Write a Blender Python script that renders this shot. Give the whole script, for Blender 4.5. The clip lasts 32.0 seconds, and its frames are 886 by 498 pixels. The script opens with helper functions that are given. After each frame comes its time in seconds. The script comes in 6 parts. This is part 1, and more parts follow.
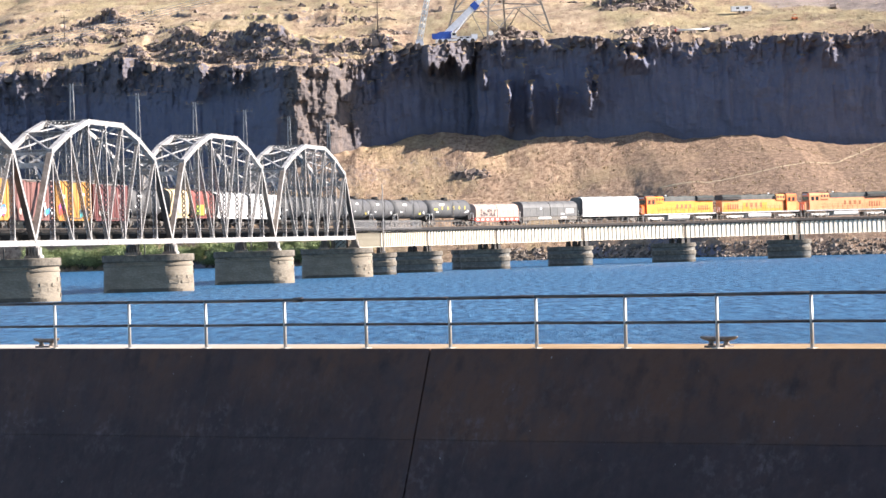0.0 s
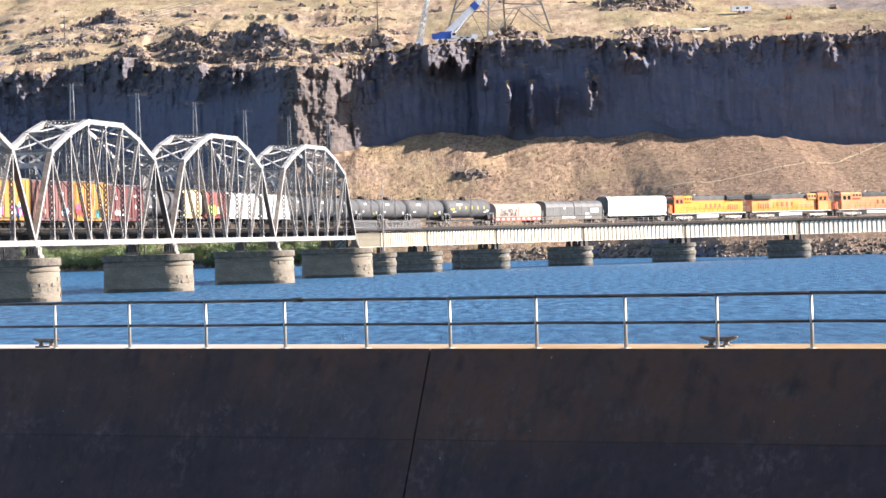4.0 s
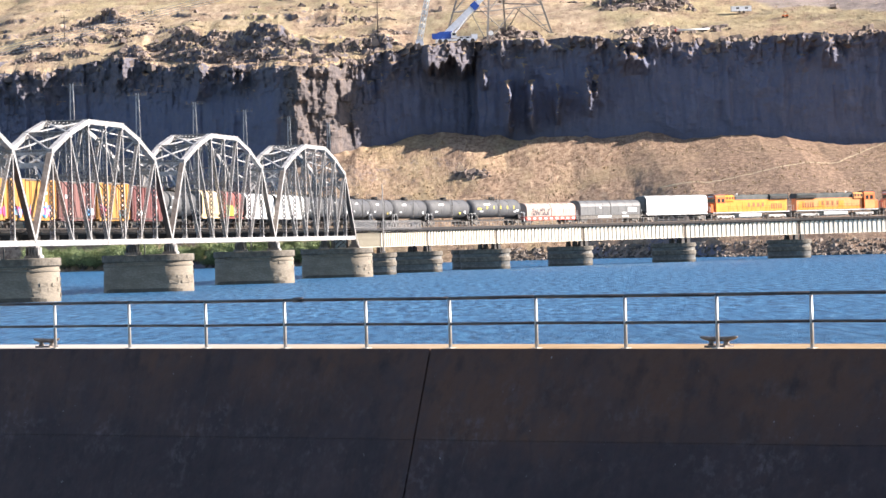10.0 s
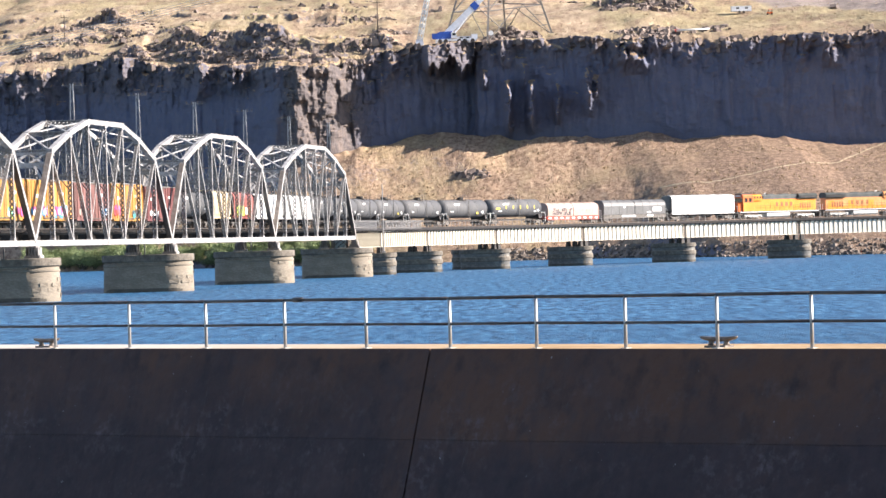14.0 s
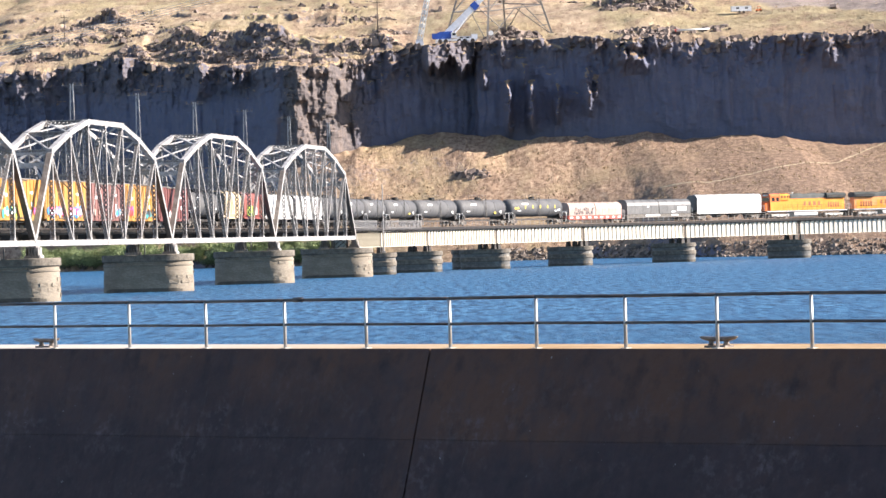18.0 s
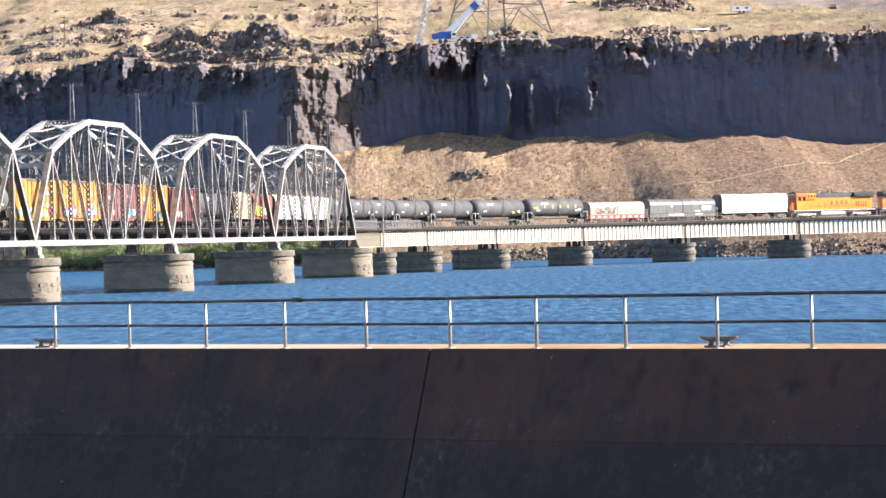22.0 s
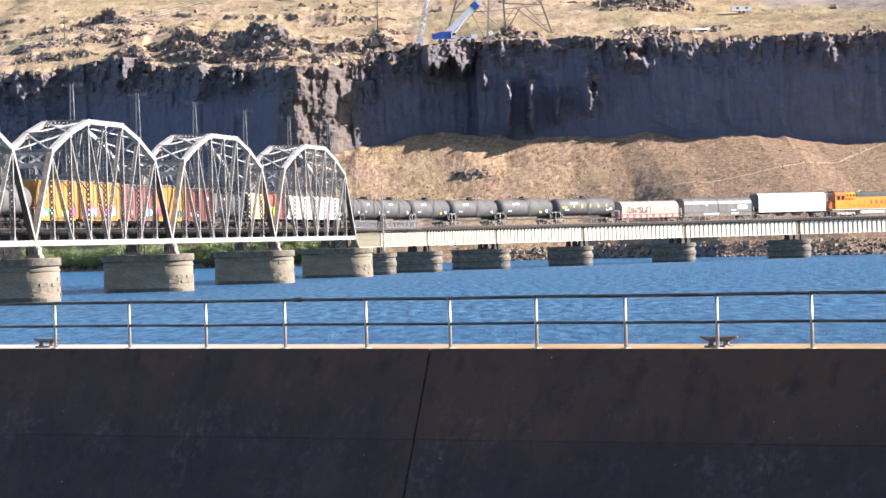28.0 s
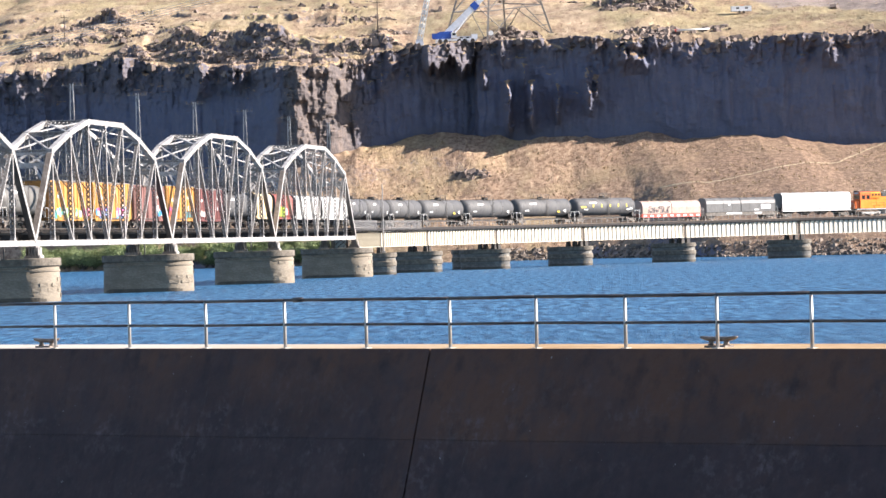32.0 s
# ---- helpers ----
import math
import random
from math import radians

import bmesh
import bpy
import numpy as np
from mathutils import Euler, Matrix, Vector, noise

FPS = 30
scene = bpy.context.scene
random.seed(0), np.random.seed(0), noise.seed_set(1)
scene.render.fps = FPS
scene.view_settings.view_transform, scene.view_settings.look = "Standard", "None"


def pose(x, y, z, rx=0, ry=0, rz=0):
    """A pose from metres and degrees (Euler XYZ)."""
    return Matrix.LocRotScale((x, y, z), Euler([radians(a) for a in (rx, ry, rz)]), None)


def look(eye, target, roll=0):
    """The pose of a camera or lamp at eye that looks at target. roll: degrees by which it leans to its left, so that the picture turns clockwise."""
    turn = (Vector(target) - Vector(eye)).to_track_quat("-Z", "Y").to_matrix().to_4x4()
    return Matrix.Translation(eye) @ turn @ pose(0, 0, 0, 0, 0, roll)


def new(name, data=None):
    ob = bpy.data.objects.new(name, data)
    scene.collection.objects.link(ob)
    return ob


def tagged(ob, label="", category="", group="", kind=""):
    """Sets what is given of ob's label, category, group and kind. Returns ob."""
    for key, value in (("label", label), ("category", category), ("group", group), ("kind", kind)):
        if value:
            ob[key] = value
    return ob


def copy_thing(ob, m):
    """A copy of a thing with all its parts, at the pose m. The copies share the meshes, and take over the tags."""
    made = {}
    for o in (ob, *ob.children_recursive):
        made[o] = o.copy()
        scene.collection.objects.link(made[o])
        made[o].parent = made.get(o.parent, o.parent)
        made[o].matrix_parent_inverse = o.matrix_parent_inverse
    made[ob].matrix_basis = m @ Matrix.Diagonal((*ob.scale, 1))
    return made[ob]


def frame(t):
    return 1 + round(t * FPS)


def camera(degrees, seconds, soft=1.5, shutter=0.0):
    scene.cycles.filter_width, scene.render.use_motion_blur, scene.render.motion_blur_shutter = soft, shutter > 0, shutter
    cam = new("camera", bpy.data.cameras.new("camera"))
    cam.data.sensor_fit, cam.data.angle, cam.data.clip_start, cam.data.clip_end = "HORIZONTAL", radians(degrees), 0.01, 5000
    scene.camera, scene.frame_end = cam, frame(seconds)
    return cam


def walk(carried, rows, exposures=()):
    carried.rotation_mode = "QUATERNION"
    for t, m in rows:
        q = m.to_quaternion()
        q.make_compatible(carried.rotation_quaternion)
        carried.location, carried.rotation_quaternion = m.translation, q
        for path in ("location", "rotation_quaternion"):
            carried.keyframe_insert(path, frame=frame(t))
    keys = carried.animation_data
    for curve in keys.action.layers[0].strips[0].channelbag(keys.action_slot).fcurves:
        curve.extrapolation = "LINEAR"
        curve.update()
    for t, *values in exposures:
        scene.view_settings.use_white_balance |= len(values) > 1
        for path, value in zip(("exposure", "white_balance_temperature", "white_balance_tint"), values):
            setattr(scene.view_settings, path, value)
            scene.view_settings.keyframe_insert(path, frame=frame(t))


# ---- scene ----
cam = camera(13.966, 32.0, 1.5)
EYE = Vector((0.0, 0.0, 5.46))
STAND = look(EYE, EYE + Vector((0, 100, -0.1625)), -1.7)
walk(cam, [(0.0, STAND), (32.0, STAND)], [(0.0, 1.45, 6350, 16), (32.0, 1.45, 6350, 16)])

# ---- daylight: low morning sun from the right, clear sky ----
SUN_EL, SUN_AZ = radians(29.0), radians(97.0)      # azimuth clockwise from the view's +Y
to_sun = Vector((math.sin(SUN_AZ) * math.cos(SUN_EL), math.cos(SUN_AZ) * math.cos(SUN_EL), math.sin(SUN_EL)))
sun = new("sun", bpy.data.lights.new("sun", "SUN"))
sun.data.energy, sun.data.angle, sun.data.color = 5.0, radians(0.5), (1.0, 0.93, 0.82)
sun.matrix_world = look((0, 0, 200), Vector((0, 0, 200)) - to_sun)
world = bpy.data.worlds.new("sky")
scene.world = world
world.use_nodes = True
sky = world.node_tree.nodes.new("ShaderNodeTexSky")
sky.sky_type, sky.sun_disc, sky.sun_elevation, sky.sun_rotation = "NISHITA", False, SUN_EL, SUN_AZ
sky.air_density, sky.dust_density = 1.0, 0.6
world.node_tree.links.new(sky.outputs[0], world.node_tree.nodes["Background"].inputs[0])
world.node_tree.nodes["Background"].inputs[1].default_value = 0.072


# ---- materials ----
def mat(name, colours, scale=1.0, rough=0.7, metal=0.0, bump=0.0, bump_scale=None, fine=8.0, stretch=(1, 1, 1), spec=0.5, contrast=(0.3, 0.7), island=0.0, detail=6):
    """A surface whose colour wanders between the given ones at two scales, in metres, with relief."""
    m = bpy.data.materials.new(name)
    m.use_nodes = True
    n, l = m.node_tree.nodes, m.node_tree.links
    b = n["Principled BSDF"]
    b.inputs["Metallic"].default_value = metal
    b.inputs["Specular IOR Level"].default_value = spec
    co, mp = n.new("ShaderNodeTexCoord"), n.new("ShaderNodeMapping")
    l.new(co.outputs["Object"], mp.inputs[0])
    mp.inputs["Scale"].default_value = stretch
    big, small = n.new("ShaderNodeTexNoise"), n.new("ShaderNodeTexNoise")
    for t, s, d in ((big, scale, detail), (small, scale * fine, 4)):
        l.new(mp.outputs[0], t.inputs["Vector"])
        t.inputs["Scale"].default_value, t.inputs["Detail"].default_value = s, d
    mix = n.new("ShaderNodeMath")
    mix.operation = "MULTIPLY_ADD"
    l.new(small.outputs["Fac"], mix.inputs[0])
    mix.inputs[1].default_value = 0.4
    sub = n.new("ShaderNodeMath")
    sub.operation = "MULTIPLY"
    l.new(big.outputs["Fac"], sub.inputs[0])
    sub.inputs[1].default_value = 0.6
    l.new(sub.outputs[0], mix.inputs[2])
    fac = mix.outputs[0]
    if island:
        geo, add = n.new("ShaderNodeNewGeometry"), n.new("ShaderNodeMath")
        add.operation = "MULTIPLY_ADD"
        l.new(geo.outputs["Random Per Island"], add.inputs[0])
        add.inputs[1].default_value = island
        l.new(fac, add.inputs[2])
        off = n.new("ShaderNodeMath")
        off.operation = "SUBTRACT"
        l.new(add.outputs[0], off.inputs[0])
        off.inputs[1].default_value = island / 2
        fac = off.outputs[0]
    ramp = n.new("ShaderNodeValToRGB")
    l.new(fac, ramp.inputs[0])
    e = ramp.color_ramp.elements
    while len(e) < len(colours):
        e.new(0.5)
    for i, c in enumerate(colours):
        e[i].position = contrast[0] + (contrast[1] - contrast[0]) * i / max(1, len(colours) - 1)
        e[i].color = (*c, 1)
    l.new(ramp.outputs[0], b.inputs["Base Color"])
    r = n.new("ShaderNodeMapRange")
    l.new(small.outputs["Fac"], r.inputs[0])
    r.inputs["To Min"].default_value, r.inputs["To Max"].default_value = max(0.03, rough - 0.12), min(1, rough + 0.12)
    l.new(r.outputs[0], b.inputs["Roughness"])
    if bump:
        bp, bn = n.new("ShaderNodeBump"), small
        if bump_scale:
            bn = n.new("ShaderNodeTexNoise")
            bn.inputs["Scale"].default_value, bn.inputs["Detail"].default_value = bump_scale, 5
            l.new(mp.outputs[0], bn.inputs["Vector"])
        l.new(bn.outputs["Fac"], bp.inputs["Height"])
        bp.inputs["Strength"].default_value, bp.inputs["Distance"].default_value = 1.0, bump
        l.new(bp.outputs[0], b.inputs["Normal"])
    return m


def water_material(name="river_water"):
    """Wind-ruffled river: gloss over blue-green, roughened in streaks; ripple lights, darks and sky sheen painted as
    colour; chop in three sizes.
    """
    m = bpy.data.materials.new(name)
    m.use_nodes = True
    n, l = m.node_tree.nodes, m.node_tree.links
    b = n["Principled BSDF"]
    b.inputs["IOR"].default_value = 1.33
    b.inputs["Specular IOR Level"].default_value = 0.28
    co = n.new("ShaderNodeTexCoord")

    def field(scale, detail, rough, stretch, twist=0.3):
        mp, t = n.new("ShaderNodeMapping"), n.new("ShaderNodeTexNoise")
        mp.inputs["Scale"].default_value = stretch
        l.new(co.outputs["Object"], mp.inputs[0])
        l.new(mp.outputs[0], t.inputs["Vector"])
        t.inputs["Scale"].default_value, t.inputs["Detail"].default_value = scale, detail
        t.inputs["Roughness"].default_value, t.inputs["Distortion"].default_value = rough, twist
        return t.outputs["Fac"]

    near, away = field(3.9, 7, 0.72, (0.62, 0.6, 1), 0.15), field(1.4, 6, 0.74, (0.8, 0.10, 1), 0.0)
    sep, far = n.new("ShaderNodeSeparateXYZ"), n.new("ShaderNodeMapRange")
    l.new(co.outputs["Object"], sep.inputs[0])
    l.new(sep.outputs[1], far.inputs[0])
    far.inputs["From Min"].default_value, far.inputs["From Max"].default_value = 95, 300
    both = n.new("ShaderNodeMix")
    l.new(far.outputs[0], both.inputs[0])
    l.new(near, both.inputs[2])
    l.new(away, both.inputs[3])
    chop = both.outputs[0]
    # ripple glints, reflected sky and dark troughs painted into the base colour
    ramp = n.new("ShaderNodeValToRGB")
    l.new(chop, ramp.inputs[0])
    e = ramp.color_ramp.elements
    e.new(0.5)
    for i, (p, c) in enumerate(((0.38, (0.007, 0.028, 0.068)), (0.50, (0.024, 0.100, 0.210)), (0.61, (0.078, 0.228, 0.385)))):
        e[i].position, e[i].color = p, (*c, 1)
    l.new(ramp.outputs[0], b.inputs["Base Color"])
    r = n.new("ShaderNodeMapRange")
    l.new(chop, r.inputs[0])
    r.inputs["From Min"].default_value, r.inputs["From Max"].default_value = 0.35, 0.65
    r.inputs["To Min"].default_value, r.inputs["To Max"].default_value = 0.46, 0.32
    l.new(r.outputs[0], b.inputs["Roughness"])
    last = None
    for f, d in ((field(0.16, 4, 0.5, (0.35, 1, 1)), 0.15), (chop, 0.6), (field(2.6, 4, 0.5, (0.6, 1, 1)), 0.2)):
        bp = n.new("ShaderNodeBump")
        l.new(f, bp.inputs["Height"])
        bp.inputs["Distance"].default_value = d
        if last:
            l.new(last.outputs[0], bp.inputs["Normal"])
        last = bp
    l.new(last.outputs[0], b.inputs["Normal"])
    return m


def wall_material():
    """Old concrete, its shade put into a very dark base: blue-black low down and towards one end, rusty towards the
    other, with runs and lime flecks.
    """
    m = mat("shaded_stained_concrete", [(0.029, 0.0190, 0.0215), (0.048, 0.0290, 0.0305), (0.072, 0.0430, 0.0410)], 0.5, 0.85, bump=0.03, bump_scale=5, stretch=(0.8, 0.3, 1), fine=9, contrast=(0.34, 0.66), detail=9)
    n, l = m.node_tree.nodes, m.node_tree.links
    b = n["Principled BSDF"]
    base = b.inputs["Base Color"].links[0].from_socket
    co, sep = n.new("ShaderNodeTexCoord"), n.new("ShaderNodeSeparateXYZ")
    l.new(co.outputs["Object"], sep.inputs[0])

    def sums(op, p, q, r=None):
        x = n.new("ShaderNodeMath")
        x.operation = op
        for i, v in enumerate((p, q, r)):
            if v is None:
                continue
            if isinstance(v, (int, float)):
                x.inputs[i].default_value = v
            else:
                l.new(v, x.inputs[i])
        return x.outputs[0]

    def blot(scale, stretch, detail=7):
        mp, t = n.new("ShaderNodeMapping"), n.new("ShaderNodeTexNoise")
        mp.inputs["Scale"].default_value = stretch
        l.new(co.outputs["Object"], mp.inputs[0])
        l.new(mp.outputs[0], t.inputs["Vector"])
        t.inputs["Scale"].default_value, t.inputs["Detail"].default_value, t.inputs["Roughness"].default_value = scale, detail, 0.62
        return t.outputs["Fac"]

    def ramped(v, lo, hi, most=1.0):
        r = n.new("ShaderNodeMapRange")
        l.new(v, r.inputs[0])
        r.inputs["From Min"].default_value, r.inputs["From Max"].default_value, r.inputs["To Max"].default_value = lo, hi, most
        return r.outputs[0]

    def coat(fac, colour):
        x = n.new("ShaderNodeMix")
        x.data_type = "RGBA"
        l.new(fac, x.inputs[0])
        l.new(base, x.inputs[6])
        x.inputs[7].default_value = (*colour, 1)
        return x.outputs[2]

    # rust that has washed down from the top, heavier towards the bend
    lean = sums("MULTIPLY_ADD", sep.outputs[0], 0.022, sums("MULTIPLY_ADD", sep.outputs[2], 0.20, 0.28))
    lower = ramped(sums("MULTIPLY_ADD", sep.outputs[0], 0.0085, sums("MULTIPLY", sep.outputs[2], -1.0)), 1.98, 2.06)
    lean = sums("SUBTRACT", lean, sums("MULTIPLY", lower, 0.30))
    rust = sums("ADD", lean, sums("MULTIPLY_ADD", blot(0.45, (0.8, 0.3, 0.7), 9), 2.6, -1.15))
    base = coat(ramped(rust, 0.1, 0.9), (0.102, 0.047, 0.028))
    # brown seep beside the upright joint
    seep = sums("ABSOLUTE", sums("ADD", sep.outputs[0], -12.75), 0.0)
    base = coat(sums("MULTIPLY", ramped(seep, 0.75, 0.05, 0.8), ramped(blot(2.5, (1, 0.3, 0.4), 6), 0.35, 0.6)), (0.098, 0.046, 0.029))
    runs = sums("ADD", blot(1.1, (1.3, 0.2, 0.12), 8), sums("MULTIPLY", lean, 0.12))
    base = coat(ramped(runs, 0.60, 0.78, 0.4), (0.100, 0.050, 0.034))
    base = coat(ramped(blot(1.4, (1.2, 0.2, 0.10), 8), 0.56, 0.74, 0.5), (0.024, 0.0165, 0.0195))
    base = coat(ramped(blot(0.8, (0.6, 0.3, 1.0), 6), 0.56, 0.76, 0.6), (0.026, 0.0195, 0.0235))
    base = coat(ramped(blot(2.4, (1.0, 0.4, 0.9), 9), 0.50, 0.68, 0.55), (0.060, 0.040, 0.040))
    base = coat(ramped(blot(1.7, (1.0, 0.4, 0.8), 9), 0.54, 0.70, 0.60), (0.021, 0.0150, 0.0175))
    # pale bloom in clusters about the lift joint, and a few lime flecks
    near = sums("SUBTRACT", 1.0, sums("ABSOLUTE", sums("MULTIPLY_ADD", sep.outputs[2], 0.55, 1.05), 0.0))
    bloom = sums("MULTIPLY", ramped(blot(0.9, (0.7, 0.3, 1.0), 4), 0.48, 0.66), ramped(blot(5.0, (1.0, 0.4, 1.0), 6), 0.48, 0.66))
    base = coat(sums("MULTIPLY", bloom, ramped(near, 0.1, 0.8, 0.85)), (0.135, 0.102, 0.102))
    base = coat(ramped(blot(1.5, (1.8, 0.2, 0.30), 5), 0.70, 0.78, 0.8), (0.125, 0.105, 0.100))
    base = coat(ramped(blot(8.0, (1, 1, 1), 2), 0.74, 0.78, 0.9), (0.25, 0.23, 0.22))
    l.new(base, b.inputs["Base Color"])
    return m


def terrain_material():
    """Dry grass on the flats, dark basalt where it is steep, scrub in patches."""
    m = bpy.data.materials.new("grass_and_basalt")
    m.use_nodes = True
    n, l = m.node_tree.nodes, m.node_tree.links
    b = n["Principled BSDF"]
    b.inputs["Roughness"].default_value = 0.9
    b.inputs["Specular IOR Level"].default_value = 0.2
    co, geo = n.new("ShaderNodeTexCoord"), n.new("ShaderNodeNewGeometry")

    def noise_at(scale, detail=6, stretch=(1, 1, 1)):
        mp, t = n.new("ShaderNodeMapping"), n.new("ShaderNodeTexNoise")
        mp.inputs["Scale"].default_value = stretch
        l.new(co.outputs["Object"], mp.inputs[0])
        l.new(mp.outputs[0], t.inputs["Vector"])
        t.inputs["Scale"].default_value, t.inputs["Detail"].default_value = scale, detail
        t.inputs["Roughness"].default_value = 0.65
        return t.outputs["Fac"]

    def ramp(fac, stops):
        r = n.new("ShaderNodeValToRGB")
        e = r.color_ramp.elements
        while len(e) < len(stops):
            e.new(0.5)
        for i, (p, c) in enumerate(stops):
            e[i].position, e[i].color = p, (*c, 1)
        l.new(fac, r.inputs[0])
        return r.outputs[0]

    def mixed(fac, a, c):
        x = n.new("ShaderNodeMix")
        x.data_type = "RGBA"
        l.new(fac, x.inputs[0])
        l.new(a, x.inputs[6])
        l.new(c, x.inputs[7])
        return x.outputs[2]

    long = (1, 0.14, 0.8)
    grass = ramp(noise_at(0.8, 10, (1, 0.35, 1)), [(0.34, (0.155, 0.097, 0.066)), (0.44, (0.285, 0.188, 0.122)), (0.54, (0.42, 0.287, 0.19)), (0.66, (0.56, 0.415, 0.275))])
    green = ramp(noise_at(0.7, 8, long), [(0.35, (0.21, 0.175, 0.095)), (0.65, (0.42, 0.355, 0.20))])
    soil = ramp(noise_at(0.8, 10, (1, 0.42, 1)), [(0.36, (0.125, 0.080, 0.056)), (0.50, (0.225, 0.150, 0.104)), (0.64, (0.38, 0.265, 0.180))])
    # rock holds the shaded face's hazy blue, brown its sunlit colour
    rock = ramp(noise_at(0.40, 9, (1, 1, 0.7)), [(0.28, (0.118, 0.128, 0.182)), (0.54, (0.140, 0.147, 0.200)), (0.74, (0.162, 0.163, 0.205)), (0.90, (0.20, 0.185, 0.20))])
    brown = ramp(noise_at(0.45, 9, (1, 1, 0.7)), [(0.30, (0.090, 0.080, 0.084)), (0.48, (0.140, 0.119, 0.114)), (0.64, (0.195, 0.160, 0.145)), (0.80, (0.28, 0.22, 0.18))])
    patch = ramp(noise_at(0.03, 6, (1, 0.25, 1)), [(0.45, (0, 0, 0)), (0.57, (0.75, 0.75, 0.75))])
    high = n.new("ShaderNodeSeparateXYZ")
    l.new(co.outputs["Object"], high.inputs[0])
    # sunlit brown painted on the crown and one stretch, shade and haze blue elsewhere
    lit_height = n.new("ShaderNodeMath")
    lit_height.operation = "MULTIPLY_ADD"
    l.new(noise_at(0.12, 5), lit_height.inputs[0])
    lit_height.inputs[1].default_value = 22.0
    l.new(high.outputs[2], lit_height.inputs[2])
    lit_crown = n.new("ShaderNodeMapRange")
    lit_crown.inputs["From Min"].default_value, lit_crown.inputs["From Max"].default_value, lit_crown.inputs["To Max"].default_value = 63, 71, 0.6
    thin = n.new("ShaderNodeMapRange")
    thin.inputs["From Min"].default_value, thin.inputs["From Max"].default_value, thin.inputs["To Max"].default_value = 8, 16, -6.0
    l.new(high.outputs[0], thin.inputs[0])
    tops = n.new("ShaderNodeMath")
    l.new(lit_height.outputs[0], tops.inputs[0])
    l.new(thin.outputs[0], tops.inputs[1])
    l.new(tops.outputs[0], lit_crown.inputs[0])
    stretch_in, stretch_out = n.new("ShaderNodeMapRange"), n.new("ShaderNodeMapRange")
    for q, lo, hi in ((stretch_in, -52, -46), (stretch_out, -20, -28)):
        l.new(high.outputs[0], q.inputs[0])
        q.inputs["From Min"].default_value, q.inputs["From Max"].default_value = lo, hi
    both = n.new("ShaderNodeMath")
    both.operation = "MULTIPLY"
    l.new(stretch_in.outputs[0], both.inputs[0])
    l.new(stretch_out.outputs[0], both.inputs[1])
    most = n.new("ShaderNodeMath")
    most.operation = "MAXIMUM"
    l.new(both.outputs[0], most.inputs[0])
    l.new(lit_crown.outputs[0], most.inputs[1])
    rock = mixed(most.outputs[0], rock, brown)
    hr = n.new("ShaderNodeMapRange")
    hr.inputs["From Min"].default_value, hr.inputs["From Max"].default_value = 60, 72
    l.new(high.outputs[2], hr.inputs[0])
    pm = n.new("ShaderNodeMath")
    pm.operation = "MULTIPLY"
    l.new(patch, pm.inputs[0])
    l.new(hr.outputs[0], pm.inputs[1])
    pale = ramp(noise_at(0.4, 9, long), [(0.30, (0.20, 0.132, 0.090)), (0.45, (0.36, 0.265, 0.180)), (0.60, (0.49, 0.375, 0.255)), (0.78, (0.60, 0.48, 0.335))])
    flat = mixed(hr.outputs[0], grass, pale)
    east = n.new("ShaderNodeMapRange")
    east.inputs["From Min"].default_value, east.inputs["From Max"].default_value, east.inputs["To Max"].default_value = 78, 104, 0.7
    l.new(high.outputs[0], east.inputs[0])
    em = n.new("ShaderNodeMath")
    em.operation = "MULTIPLY"
    l.new(east.outputs[0], em.inputs[0])
    l.new(hr.outputs[0], em.inputs[1])
    lush = n.new("ShaderNodeMath")
    lush.operation = "MAXIMUM"
    l.new(pm.outputs[0], lush.inputs[0])
    l.new(em.outputs[0], lush.inputs[1])
    flat = mixed(lush.outputs[0], flat, green)
    # yellower bunch grass in broad drifts on the slope
    drift = ramp(noise_at(0.045, 8, (1, 0.4, 1)), [(0.46, (0, 0, 0)), (0.60, (0.65, 0.65, 0.65))])
    flat = mixed(drift, flat, ramp(noise_at(0.9, 8, (1, 0.35, 1)), [(0.36, (0.21, 0.155, 0.082)), (0.64, (0.50, 0.39, 0.225))]))
    sp = ramp(noise_at(0.16, 8, (1, 0.36, 1)), [(0.50, (0, 0, 0)), (0.62, (0.75, 0.75, 0.75))])
    flat = mixed(sp, flat, soil)
    # denser brown scrub on the eastern slope, a grey gravel yard on the upland behind it
    dense = n.new("ShaderNodeMapRange")
    dense.inputs["From Min"].default_value, dense.inputs["From Max"].default_value, dense.inputs["To Max"].default_value = 36, 80, 0.85
    l.new(high.outputs[0], dense.inputs[0])
    low = n.new("ShaderNodeMath")
    low.operation = "SUBTRACT"
    low.use_clamp = True
    l.new(dense.outputs[0], low.inputs[0])
    l.new(hr.outputs[0], low.inputs[1])
    flat = mixed(low.outputs[0], flat, soil)
    gravel = ramp(noise_at(0.5, 6), [(0.35, (0.20, 0.16, 0.145)), (0.65, (0.33, 0.275, 0.25))])
    line = n.new("ShaderNodeMath")
    line.operation = "MULTIPLY_ADD"
    l.new(high.outputs[0], line.inputs[0])
    line.inputs[1].default_value = 1.97
    l.new(high.outputs[1], line.inputs[2])
    yard = n.new("ShaderNodeMapRange")
    yard.inputs["From Min"].default_value, yard.inputs["From Max"].default_value, yard.inputs["To Max"].default_value = 1394, 1402, 0.85
    l.new(line.outputs[0], yard.inputs[0])
    flat = mixed(yard.outputs[0], flat, gravel)
    sep = n.new("ShaderNodeSeparateXYZ")
    l.new(geo.outputs["Normal"], sep.inputs[0])
    wob = n.new("ShaderNodeMath")
    wob.operation = "MULTIPLY_ADD"
